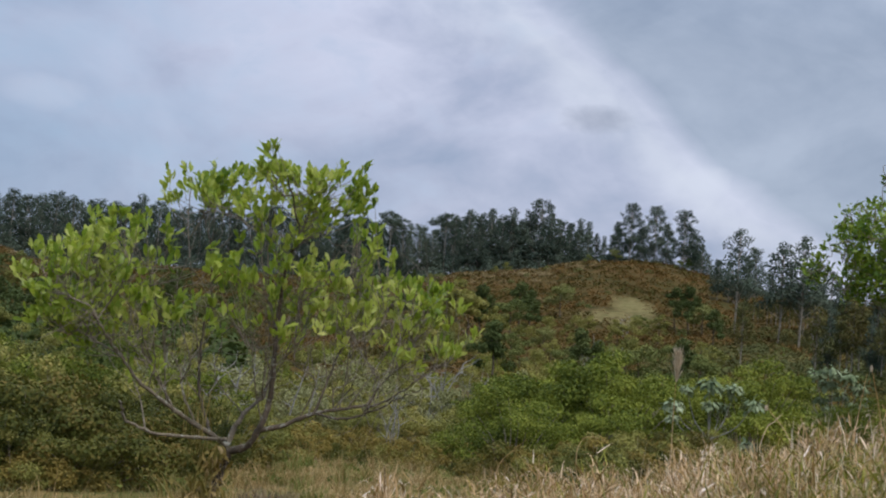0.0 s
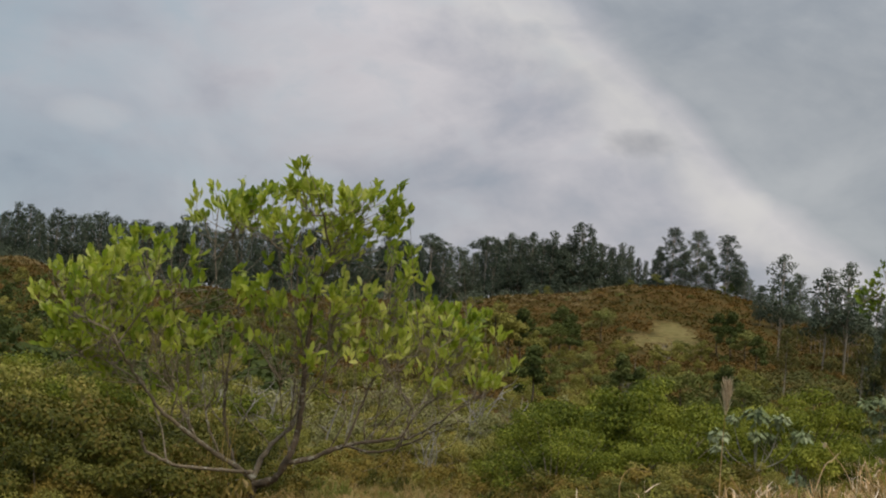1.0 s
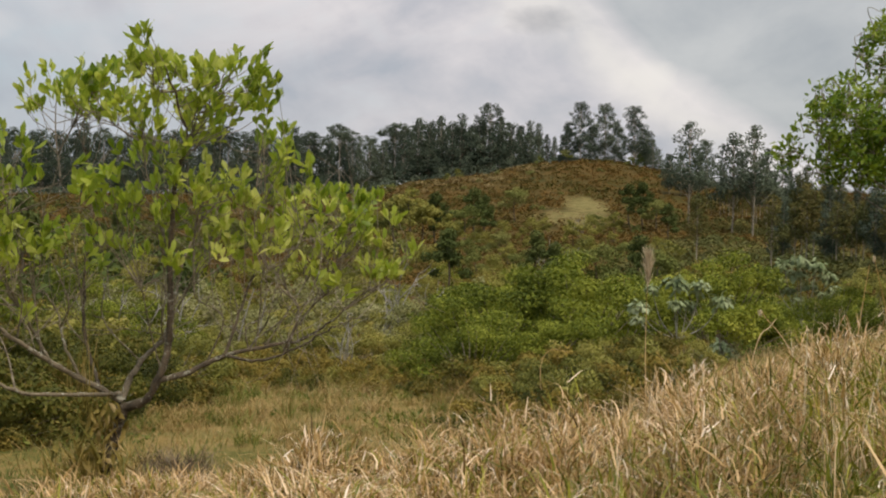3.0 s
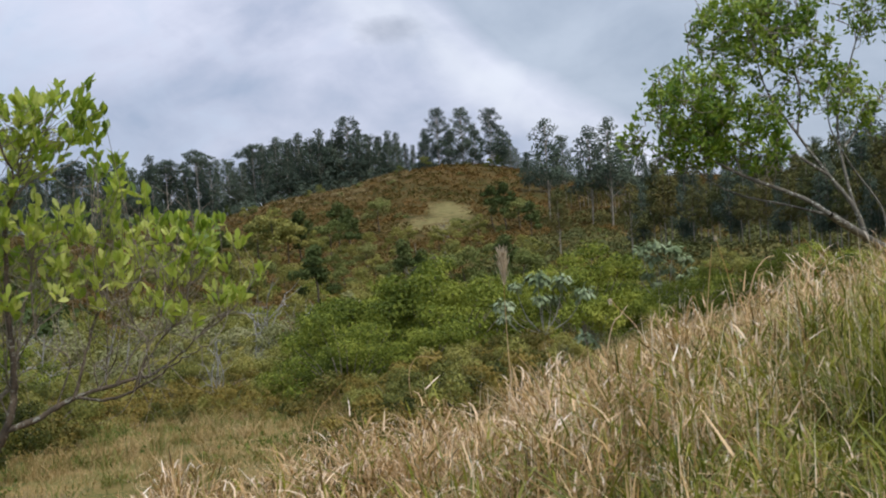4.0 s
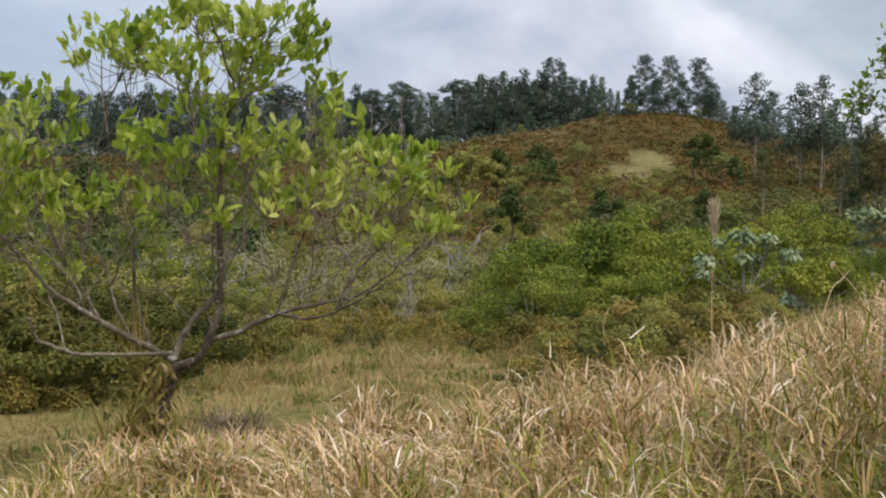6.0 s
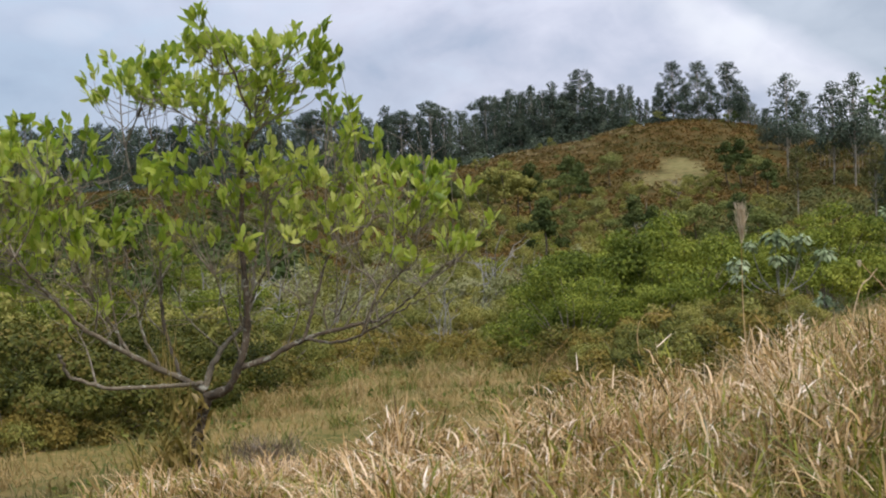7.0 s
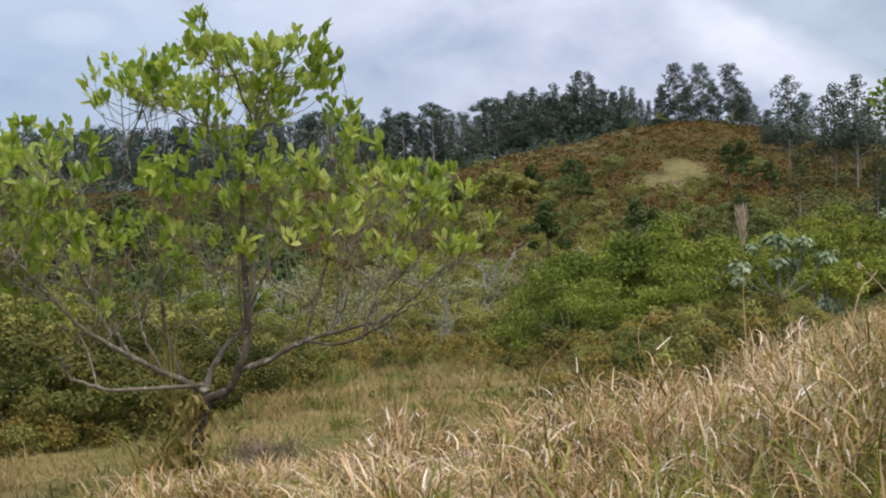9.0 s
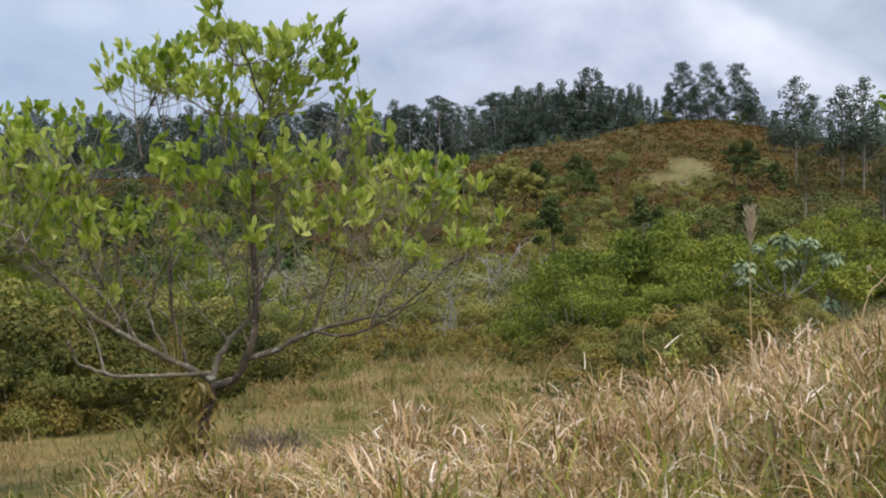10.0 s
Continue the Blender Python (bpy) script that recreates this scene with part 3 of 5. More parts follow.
# ---- the leaning tree on the bank ----
def leaning_tree():
    foot = (9.2, 17.1)
    base = np.array([*foot, float(height(*foot)) - 0.05])
    tree = thing("leaning_tree", base[0], base[1], base[2] - 0.06, "leaning tree with lichened pale limbs and small green leaves", "tree")
    lines = []

    def limb(name, points, r0, r1):
        line = smooth_line(points, 6)
        lines.append(line)
        v, q = tube(line - base, r0, r1, 9, 0.05)
        part(name, mesh_of(name, v, q, LICHEN_BARK, True), tree)

    limb("trunk", [tuple(base), (8.78, 16.8, 0.62), (7.96, 16.2, 1.02), (7.29, 15.8, 1.37)], 0.082, 0.045)
    limb("limb", [(7.29, 15.8, 1.37), (7.01, 16.0, 1.62), (6.32, 16.3, 1.98), (5.82, 16.5, 2.35), (5.5, 16.5, 2.85)], 0.036, 0.008)
    limb("limb", [(7.96, 16.2, 1.02), (7.86, 16.3, 1.45), (7.62, 16.5, 1.9), (7.34, 16.8, 2.5), (7.0, 17.0, 3.2), (6.85, 17.0, 4.0)], 0.036, 0.007)
    limb("limb", [(7.96, 16.2, 1.02), (8.12, 17.0, 1.78), (8.26, 17.5, 2.72), (8.77, 18.0, 3.63), (9.04, 18.0, 4.33)], 0.026, 0.007)
    limb("limb", [(7.4, 15.9, 1.34), (6.9, 16.1, 1.52), (6.3, 16.4, 1.72), (5.9, 16.6, 2.0), (5.6, 16.7, 2.4)], 0.02, 0.006)
    limb("limb", [(7.62, 16.5, 1.9), (7.1, 16.6, 2.3), (6.6, 16.8, 2.8), (6.3, 17.0, 3.5)], 0.022, 0.006)
    limb("limb", [(7.34, 16.8, 2.5), (7.5, 17.0, 3.1), (7.45, 17.2, 3.7), (7.5, 17.2, 4.3)], 0.016, 0.005)
    limb("limb", [(8.5, 16.6, 0.80), (8.55, 16.9, 1.4), (8.3, 17.2, 2.0), (8.05, 17.3, 2.6), (8.1, 17.4, 3.2)], 0.02, 0.006)
    limb("limb", [(8.2, 17.2, 2.3), (8.9, 17.6, 2.9), (9.8, 18.0, 3.8)], 0.024, 0.008)
    limb("limb", [(6.32, 16.3, 1.98), (6.2, 16.4, 2.4), (5.95, 16.5, 2.8), (5.9, 16.5, 3.3)], 0.014, 0.005)
    limb("limb", [(5.82, 16.5, 2.35), (5.5, 16.6, 2.45), (5.25, 16.7, 2.46), (5.02, 16.8, 2.56)], 0.007, 0.003)
    bones = np.vstack([line[3:] for line in lines[1:]])
    lobes = [(5.0, 16.8, 2.56, 0.22, 0.2, 0.22, 15), (5.72, 16.5, 3.02, 0.66, 0.7, 0.52, 165), (6.70, 17.0, 3.95, 0.68, 0.7, 0.54, 140), (7.43, 17.2, 4.40, 0.50, 0.6, 0.46, 85), (7.5, 17.0, 3.75, 0.45, 0.6, 0.4, 50), (8.15, 17.2, 3.15, 0.35, 0.5, 0.35, 26),
             (9.04, 18.0, 4.55, 0.58, 0.7, 0.62, 80), (7.43, 17.0, 3.2, 0.85, 0.7, 0.5, 56), (6.35, 16.5, 2.70, 0.62, 0.6, 0.34, 90), (5.7, 16.5, 2.38, 0.5, 0.5, 0.28, 62), (6.6, 16.4, 2.28, 0.5, 0.5, 0.26, 44),
             (8.62, 17.5, 3.0, 0.54, 0.6, 0.5, 34), (10.1, 18.0, 4.0, 0.7, 0.8, 0.85, 100)]
    twigs, stalks, ways = [], [], []
    for x, y, z, rx, ry, rz, count in lobes:
        for _ in range(int(count * 0.8)):
            end = np.array((x, y, z)) + unit(rng.normal(0, 1, 3)) * np.array((rx, ry, rz)) * rng.uniform(0.2, 1.1) ** 0.45
            start = bones[(np.linalg.norm(bones - end, axis=1) + 0.6 * np.clip(bones[:, 2] - end[2], 0, None)).argsort()[rng.integers(0, 7)]]
            line = smooth_line([start, (start + end) / 2 + rng.normal(0, 0.1, 3), end], 3)
            twigs.append(tube(line - base, 0.0065, 0.003, 4))
            bones = np.vstack([bones, line[4:-1]])
            aim = unit(unit(end - start) + np.array((0, 0, 0.9)))
            for _ in range(rng.integers(12, 20)):
                stalks.append(end - base + rng.normal(0, 0.05, 3))
                ways.append(unit(aim * 0.6 + rng.normal(0, 0.7, 3)))
    v, q = merge(twigs)
    part("twig_mass", mesh_of("twig_mass", v, q, TWIG_BARK, True), tree)["kind"] = "stuff"
    v, q = leaves(np.array(stalks), np.array(ways), rng.uniform(0.07, 0.115, len(stalks)), rng.uniform(0.033, 0.05, len(stalks)))
    tagged(part("crown", mesh_of("crown", v, q, RIGHT_LEAF, True), tree), kind="stuff")


leaning_tree()


# ---- shrubs ----
def shrub_kind(name, label, material, wide, tall, leaf, count, seed, stems=9, bark=TWIG_BARK, lumps=28, flat=0.6, low=0.3):
    """A shrub at the origin: stems from the foot and lumps of leaves."""
    r = np.random.default_rng(seed)
    bush = thing(name, 0, 0, 0, label, "bush", "shrubs in the valley")
    lobes = []
    for n in range(lumps):
        a, d = r.uniform(0, 6.28), wide * 0.5 * math.sqrt(r.uniform(0, 1))
        top = tall * (1 - 0.45 * (d / (wide * 0.5)) ** 2) * r.uniform(low, 1.0)
        size = r.uniform(0.06, 0.15) * wide
        lobes.append((d * math.cos(a), d * math.sin(a), max(top - size * flat, size * 0.4), size, size, size * flat))
    pieces = []
    for n in range(stems):
        end = lobes[n % lumps]
        line = smooth_line([(end[0] * 0.3 + r.normal(0, 0.1), end[1] * 0.3 + r.normal(0, 0.1), -0.06), (end[0] * 0.45, end[1] * 0.45, end[2] * 0.5), (end[0], end[1], end[2] + end[5] * 0.3)], 4)
        pieces.append(tube(line, 0.006 * tall, 0.0025 * tall, 4))
    v, q = merge(pieces)
    part("stem_mass", mesh_of("stem_mass", v, q, bark, True), bush)["kind"] = "stuff"
    p, w = scatter_in(lobes, count, 0.74)
    p += np.array([0, 0, 1.0]) * r.normal(0, 0.02, (count, 1)) * tall
    p[:, 2] = np.maximum(p[:, 2], 0.03)
    v, q = flakes(p, w * 0.7 + r.normal(0, 0.6, (count, 3)) + np.array((0, 0, 0.35)), r.uniform(0.7, 1.3, count) * leaf, r.uniform(0.4, 0.7, count) * leaf, w + (0, 0, 0.4))
    tagged(part("foliage", mesh_of("foliage", v, q, material), bush), kind="stuff")
    return bush


KINDS = {
    "green": [shrub_kind("green_bush", "dense rounded bush with fresh green leaves", BUSH_GREEN, 4.4, 2.9, 0.088, 12500, 20 + s, 44, TWIG_BARK, 34, 0.36, 0.38) for s in range(3)],
    "olive": [shrub_kind("olive_bush", "thick olive-green bush at the field's edge", BUSH_OLIVE, 3.6, 2.1, 0.088, 8200, 30 + s, 34, TWIG_BARK, 28, 0.42, 0.3) for s in range(3)],
    "brown": [shrub_kind("browning_bush", "low bush with yellowing brown leaves", BUSH_BROWN, 2.6, 1.2, 0.09, 4500, 40 + s, 10) for s in range(2)],
    "grey": [shrub_kind("greyish_bush", "loose grey-green shrub with thin stems", BUSH_GREY, 3.0, 2.4, 0.11, 3600, 50 + s, 14, TWIG_BARK) for s in range(2)],
}
KINDS["thicket"] = [shrub_kind("thicket_bush", "dense low olive thicket bush with a dark hollow base", THICKET_LEAF, 3.0, 1.5, 0.07, 8500, 35 + s, 30, TWIG_BARK, 24, 0.42, 0.42) for s in range(3)]
KINDS["far"] = [shrub_kind("valley_shrub", "shrub in the mixed scrub of the valley floor", mat, 3.8, 2.0, 0.15, 2600, 70 + s, 8) for s, mat in enumerate((BUSH_OLIVE, BUSH_GREEN, BUSH_BROWN, BUSH_GREEN, BUSH_OLIVE))]
KINDS["heath"] = [shrub_kind("heath_shrub", "low twiggy heath shrub at the edge of the field", mat, 1.1, 0.6, 0.05, 1300, 90 + s, 8, TWIG_BARK, 14, 0.6, 0.3) for s, mat in enumerate((BUSH_BROWN, BUSH_OLIVE, THICKET_LEAF, BUSH_BROWN))]
placed = {}


def plant(kind, az, r, size=1.0):
    """Sets a shrub of a kind at a direction and distance."""
    x, y = polar(az, r)
    n = placed[kind] = placed.get(kind, -1) + 1
    model = KINDS[kind][n % len(KINDS[kind])]
    m = pose(x, y, float(height(x, y)) - 0.03, 0, 0, rng.uniform(0, 360)) @ Matrix.Scale(size * rng.uniform(0.93, 1.07), 4)
    if n < len(KINDS[kind]):
        model.matrix_basis = m
        return model
    model_basis_scale = model.scale.copy()
    model.scale = (1, 1, 1)
    made = copy_thing(model, m)
    model.scale = model_basis_scale
    return made


# the big green bushes beyond the field
for az, r, size in ((4.6, 29, 1.0), (7.6, 28, 1.0), (9.2, 31, 0.95), (2.6, 36, 1.0), (6.2, 33, 1.1), (11.0, 33, 0.9), (13.5, 34, 1.0), (16.0, 33, 1.0),
                    (18.5, 36, 0.95), (20.5, 34, 0.9), (23.0, 37, 1.0), (25.5, 40, 1.0), (-12.0, 33, 0.8), (-17.0, 26, 0.8), (-21.0, 30, 0.9), (-24, 38, 1.0), (-14, 46, 1.0)):
    plant("green", az, r, size)
for n in range(26):
    az, r = 3.0 + 24 * ((n * 0.618) % 1), 25 + 17 * ((n * 0.445) % 1)
    if not (abs(az - 17.2) < 2.2 and r < 31):
        plant("green", az, r, rng.uniform(0.45, 0.85))
for n in range(24):
    plant(("brown", "grey", "olive")[n % 3], -13 + 15 * ((n * 0.618) % 1), 31 + 22 * ((n * 0.445) % 1), rng.uniform(0.4, 0.75))
for az, r, size in ((-16.6, 12.6, 0.42), (-20.0, 12.3, 0.45), (-23.2, 12.8, 0.5), (-18.4, 15.0, 0.6), (-22.0, 15.6, 0.7)):
    plant("brown", az, r, size)
for az, r, size in ((-15.5, 13.6, 0.66), (-18.5, 12.8, 0.74), (-21.5, 13.2, 0.8), (-24.0, 14.0, 0.9), (-13.0, 16.5, 0.7), (-17.0, 17.5, 0.9), (-20.5, 18.5, 1.0), (-11.0, 19.5, 0.6), (-23.5, 18, 1.1), (-14.5, 20, 0.9)):
    plant("thicket", az, r, size)
for az, r, size in ((-10.6, 22, 0.6), (-14.5, 22, 0.8), (-23.0, 22, 1.0), (-18.5, 24, 1.0), (-8.5, 30, 0.6), (-11, 37, 0.9), (-16, 34, 1.0), (-20, 40, 1.1),
                    (-5.5, 40, 0.8), (-1.5, 38, 0.8), (0.8, 33, 0.75), (-3.5, 47, 0.9), (-8, 48, 1.0), (3.5, 31, 0.6), (-12.5, 55, 1.2), (-19, 56, 1.3), (-24, 52, 1.3),
                    (-2, 56, 1.1), (4, 58, 1.2), (8, 55, 1.2), (12, 56, 1.1), (16, 58, 1.2), (20, 60, 1.2), (24, 56, 1.2)):
    plant("olive", az, r, size)
for az, r, size in ((-8.8, 25, 0.8), (-6.4, 28, 0.8), (-4.6, 32, 0.8), (-2.0, 34, 0.8), (0.5, 30, 0.7), (-11.5, 19, 0.7), (-14, 18, 0.7), (2.0, 28, 0.7),
                    (-3.5, 29, 0.5), (4.5, 26, 0.45), (7.5, 25, 0.4), (-17, 15, 0.6), (-22, 16, 0.7), (-19.5, 22, 0.8)):
    plant("brown", az, r, size)
for az, r, size in ((0.5, 41, 0.9), (-2.8, 43, 0.9), (-5.0, 52, 1.0), (3.0, 52, 1.0), (6.8, 50, 1.0), (-9.5, 42, 1.0), (-7.0, 37, 0.8), (-13, 41, 1.0), (10.5, 49, 0.9), (-6.0, 44, 0.7), (-4.0, 37, 0.6)):
    plant("grey", az, r, size)


for az, r, size in ((12.0, 40, 1.1), (9.0, 42, 1.15), (5.0, 44, 1.2), (2.5, 46, 1.15), (15.5, 43, 1.2), (19.0, 46, 1.2), (7.0, 46, 1.1), (22, 44, 1.2)):
    plant("far", az, r, size)
for n in range(100):
    plant("far", -27 + 55 * ((n * 0.618) % 1), 50 + 62 * ((n * 0.445) % 1), rng.uniform(0.7, 1.1))


for n in range(34):
    plant("heath", 1.5 + 12 * ((n * 0.618) % 1), 22.5 + 6 * ((n * 0.445) % 1), rng.uniform(0.8, 1.6))
for n in range(26):
    plant(("brown", "olive")[n % 2], -26 + 27 * ((n * 0.618) % 1), 27 + 12 * ((n * 0.445) % 1), rng.uniform(0.3, 0.6))


for n in range(80):
    az = -9.0 + 19.5 * ((n * 0.618) % 1)
    plant("heath", az, 23.5 - 0.75 * max(0.0, az) + 5 * ((n * 0.445) % 1), rng.uniform(0.6, 1.25))


for az, r, size in ((4.6, 20.5, 0.3), (5.6, 19.5, 0.36), (6.6, 18.6, 0.4), (7.8, 18.0, 0.4), (9.0, 17.6, 0.42), (10.4, 17.5, 0.4), (6.0, 22.0, 0.45), (8.4, 20.5, 0.5), (10.8, 20.0, 0.5), (4.0, 22.8, 0.35)):
    plant("thicket", az, r, size)
for az, r, size in ((-19.6, 12.5, 0.25), (-17.3, 12.9, 0.22), (-21.8, 12.4, 0.28), (-15.2, 13.2, 0.2)):
    plant("olive", az, r, size * 1.2)


for n in range(20):
    plant(("brown", "thicket", "brown", "olive")[n % 4], 4.2 + 0.42 * n, 13.4 + 2.6 * ((n * 0.618) % 1) + 0.12 * n, rng.uniform(0.26, 0.40))
for n in range(14):
    plant("heath", 3.2 + 0.62 * n, 12.6 + 3.0 * ((n * 0.618) % 1), rng.uniform(0.6, 1.1))


for az, r, size in ((18.7, 20.0, 0.30), (20.3, 21.0, 0.28), (22.4, 20.5, 0.30), (25.0, 22.0, 0.32)):
    plant("green", az, r, size)


# ---- silvery broad-leaved saplings ----
def silver_tree(az, r, top, fork, tufts, seed):
    """A sapling whose limbs part at one fork and end in umbrella-like tufts (across, below the top, radius)."""
    q0 = np.random.default_rng(seed)
    x, y = polar(az, r)
    z = float(height(x, y))
    tall = top - z
    tree = thing("silver_leaf_tree", x, y, z, "slender sapling with umbrella-like silvery grey leaves", "tree", "silvery saplings", turn=-az)
    split_at = max(0.25, tall - fork)
    v, q = tube(smooth_line([(0, 0, -0.1), (0.03, 0, split_at * 0.5), (0, 0, split_at)], 5), 0.03, 0.022, 7)
    part("trunk", mesh_of("trunk", v, q, SILVER_BARK, True), tree)
    for n, (across, down, radius) in enumerate(tufts):
        tip = np.array((across, q0.uniform(-0.35, 0.35), tall - down - radius * 0.3))
        start = np.array((0, 0, split_at * (1 if n < 5 else 0.86)))
        bend = start + (tip - start) * (0.62, 0.62, 0.38)
        v, q = tube(smooth_line([start, bend, tip], 5), 0.015, 0.007, 6)
        branch = part("branch", mesh_of("branch", v, q, SILVER_BARK, True), tree)
        m = 74
        out = unit(q0.normal(0, 1, (m, 3)) * (1, 1, 0.8) + (0, 0, 0.45))
        p = tip + out * radius * np.array((0.72, 0.72, 0.62)) * q0.uniform(0.55, 1.0, (m, 1))
        w = out * (1, 1, 0.2) + q0.normal(0, 0.3, (m, 3)) + (0, 0, -0.25)
        v, q = leaves(p, w, radius * q0.uniform(0.45, 0.75, m), radius * q0.uniform(0.22, 0.34, m), 0.45, out + (0, 0, 0.6))
        tagged(part("leaf_tuft", mesh_of("leaf_tuft", v, q, SILVER_LEAF, True), branch, "drooping umbrella tuft of silvery leaves"), kind="stuff")


silver_tree(11.95, 24.0, 0.56, 1.25, ((-0.05, 0.12, 0.27), (0.42, 0.18, 0.22), (-0.70, 0.56, 0.22), (0.80, 0.42, 0.23), (-0.48, 0.28, 0.15), (0.18, 0.55, 0.17), (-0.72, 0.86, 0.15), (0.0, 0.5, 0.18)), 1)
silver_tree(17.3, 28.0, 0.78, 1.30, ((-0.06, 0.0, 0.22), (0.26, 0.10, 0.23), (-0.40, 0.10, 0.21), (0.50, 0.34, 0.21), (-0.56, 0.44, 0.21), (-0.12, 0.30, 0.23), (0.12, 0.55, 0.21), (-0.28, 0.68, 0.18), (0.4, 0.72, 0.17), (0.66, 0.6, 0.15), (-0.1, 0.85, 0.15)), 2)
silver_tree(13.8, 19, -0.22, 0.55, ((0.0, 0.0, 0.16), (-0.24, 0.12, 0.15), (0.2, 0.16, 0.15), (0.02, 0.26, 0.14)), 3)


# ---- dead shrubs and stalks ----
def dead_shrub(az, r, tall, seed, label="bleached dead shrub with bare white stems", spread=0.35):
    q0 = np.random.default_rng(seed)
    x, y = polar(az, r)
    bush = thing("dead_shrub", x, y, float(height(x, y)), label, "dead shrub", "dead shrubs")
    for n in range(4):
        top = np.array((q0.normal(0, spread) * tall, q0.normal(0, spread) * tall, tall * q0.uniform(0.7, 1.0)))
        line = smooth_line([(q0.normal(0, 0.1), q0.normal(0, 0.1), -0.05), top * 0.5 + q0.normal(0, 0.06 * tall, 3), top], 5)
        pieces = [tube(line, 0.014 * tall, 0.004 * tall, 6)]
        for s in range(5):
            start = line[q0.integers(len(line) // 3, len(line))]
            w = unit(q0.normal(0, 1, 3) + (0, 0, 0.8))
            pieces.append(tube(smooth_line([start, start + w * 0.15 * tall + q0.normal(0, 0.03 * tall, 3), start + w * 0.32 * tall], 3), 0.007 * tall, 0.002 * tall, 4))
        v, q = merge(pieces)
        part("stem", mesh_of("stem", v, q, DEAD_WOOD, True), bush)


def dead_pole(foot, top, r0):
    """A thin white dead trunk, leaning, with a few stubs."""
    foot, top = np.array(foot, float), np.array(top, float)
    foot[2] = float(height(foot[0], foot[1])) - 0.05
    pole = thing("dead_pole", *foot, "thin leaning bleached dead trunk at the thicket's edge", "dead trunk", "dead shrubs")
    line = smooth_line([foot, (foot + top) / 2 + rng.normal(0, 0.04, 3), top], 6) - foot
    v, q = tube(line, r0, r0 * 0.5, 7, 0.08)
    part("stem", mesh_of("stem", v, q, DEAD_WOOD, True), pole)
    for n in range(4):
        start = line[rng.integers(len(line) // 2, len(line))]
        w = unit(rng.normal(0, 1, 3) + (0, 0, 0.5))
        v, q = tube(smooth_line([start, start + w * 0.14 + rng.normal(0, 0.03, 3), start + w * 0.35], 3), r0 * 0.45, r0 * 0.2, 5)
        part("stub", mesh_of("stub", v, q, DEAD_WOOD, True), pole)


dead_pole((-4.5, 32.7, 0), (-3.93, 32.7, -0.40), 0.032)
dead_pole((-4.12, 32.9, 0), (-3.64, 32.9, -0.50), 0.026)
dead_pole((-7.82, 32.7, 0), (-7.72, 32.7, -0.30), 0.03)
dead_pole((-5.77, 32.7, 0), (-5.7, 32.7, -0.50), 0.03)
dead_pole((-6.5, 35.0, 0), (-6.9, 35.0, -0.35), 0.022)
dead_shrub(-10.2, 34, 2.4, 12)
dead_shrub(-12.6, 33, 2.2, 13)
dead_shrub(-1.2, 42, 2.6, 14)
dead_shrub(0.2, 44, 2.4, 15)
dead_shrub(6.46, 100, 4.5, 16, "bleached dead tree with bare forked limbs", 0.2)
dead_shrub(7.05, 102, 3.9, 17, "bleached dead tree with bare forked limbs", 0.28)
dead_shrub(7.75, 215, 4.0, 19, "small pale dead tree by the bare opening", 0.15)
dead_shrub(-2.6, 30, 1.7, 18, "thin upright dead stem in the field", 0.06)


def stalk(points, r0, label, plume=0.0):
    base = np.array(points[0], float)
    base[2] = float(height(base[0], base[1]))
    st = thing("dry_stalk", *base, label, "dry stalk", "dry stalks above the grass")
    line = smooth_line(np.vstack([base, np.array(points[1:], float)]), 6) - base
    v, q = tube(line, r0, r0 * 0.4, 5)
    stem = part("stem", mesh_of("stem", v, q, DRY_BLADE, True), st)
    if plume:
        n = int(60 + 500 * plume)
        s = rng.uniform(0, 0.6, n)
        p = line[-1] + np.array((0, 0, 1.0)) * (s[:, None] - 0.9) * plume + rng.normal(0, 0.004, (n, 3))
        v, q = leaves(p, np.column_stack([rng.normal(0, 0.16, n), rng.normal(0, 0.16, n), np.ones(n)]), plume * rng.uniform(0.35, 0.55, n), 0.007, 0.1)
        tagged(part("plume", mesh_of("plume", v, q, PLUME), stem, "feathery cream plume"), kind="stuff")


stalk([(2.2, 11.8, 0), (2.17, 11.75, 0.4), (2.15, 11.6, 1.28)], 0.006, "tall dry grass stem with a pale plume", 0.36)
stalk([(1.55, 14.6, 0), (1.5, 14.7, -0.2), (1.62, 14.8, 0.02), (1.85, 14.8, 0.0)], 0.006, "dead stem bowed into an arch")
stalk([(3.35, 8.9, 0), (3.4, 8.95, 0.8), (3.3, 9.0, 1.35)], 0.006, "thin dry seed stem", 0.05)
stalk([(2.35, 7.9, 0), (2.4, 7.95, 0.7), (2.2, 8.0, 1.02)], 0.005, "thin dry seed stem", 0.04)
stalk([(0.35, 8.0, 0), (0.2, 8.0, 0.35), (0.42, 8.1, 0.62)], 0.004, "bent dead twig in the grass")


stalk([(2.74, 8.6, 0), (2.84, 8.58, 0.6), (2.95, 8.58, 0.95), (3.02, 8.58, 0.72)], 0.006, "dead grass stem snapped into a hook")
stalk([(3.13, 9.0, 0), (3.17, 8.98, 0.62), (3.21, 8.98, 0.95), (3.26, 8.98, 1.29)], 0.006, "thin dry seed stem")
stalk([(3.5, 9.3, 0), (3.65, 9.28, 0.91), (3.76, 9.28, 1.12), (3.86, 9.28, 1.16)], 0.006, "bent dry reed stem")
stalk([(2.12, 8.4, 0), (2.28, 8.38, 0.74), (2.37, 8.38, 0.88), (2.42, 8.38, 0.94)], 0.005, "bent dry reed stem")
stalk([(4.3, 9.8, 0), (4.33, 9.78, 1.02), (4.37, 9.78, 1.16), (4.32, 9.78, 1.25)], 0.006, "thin dry seed stem")


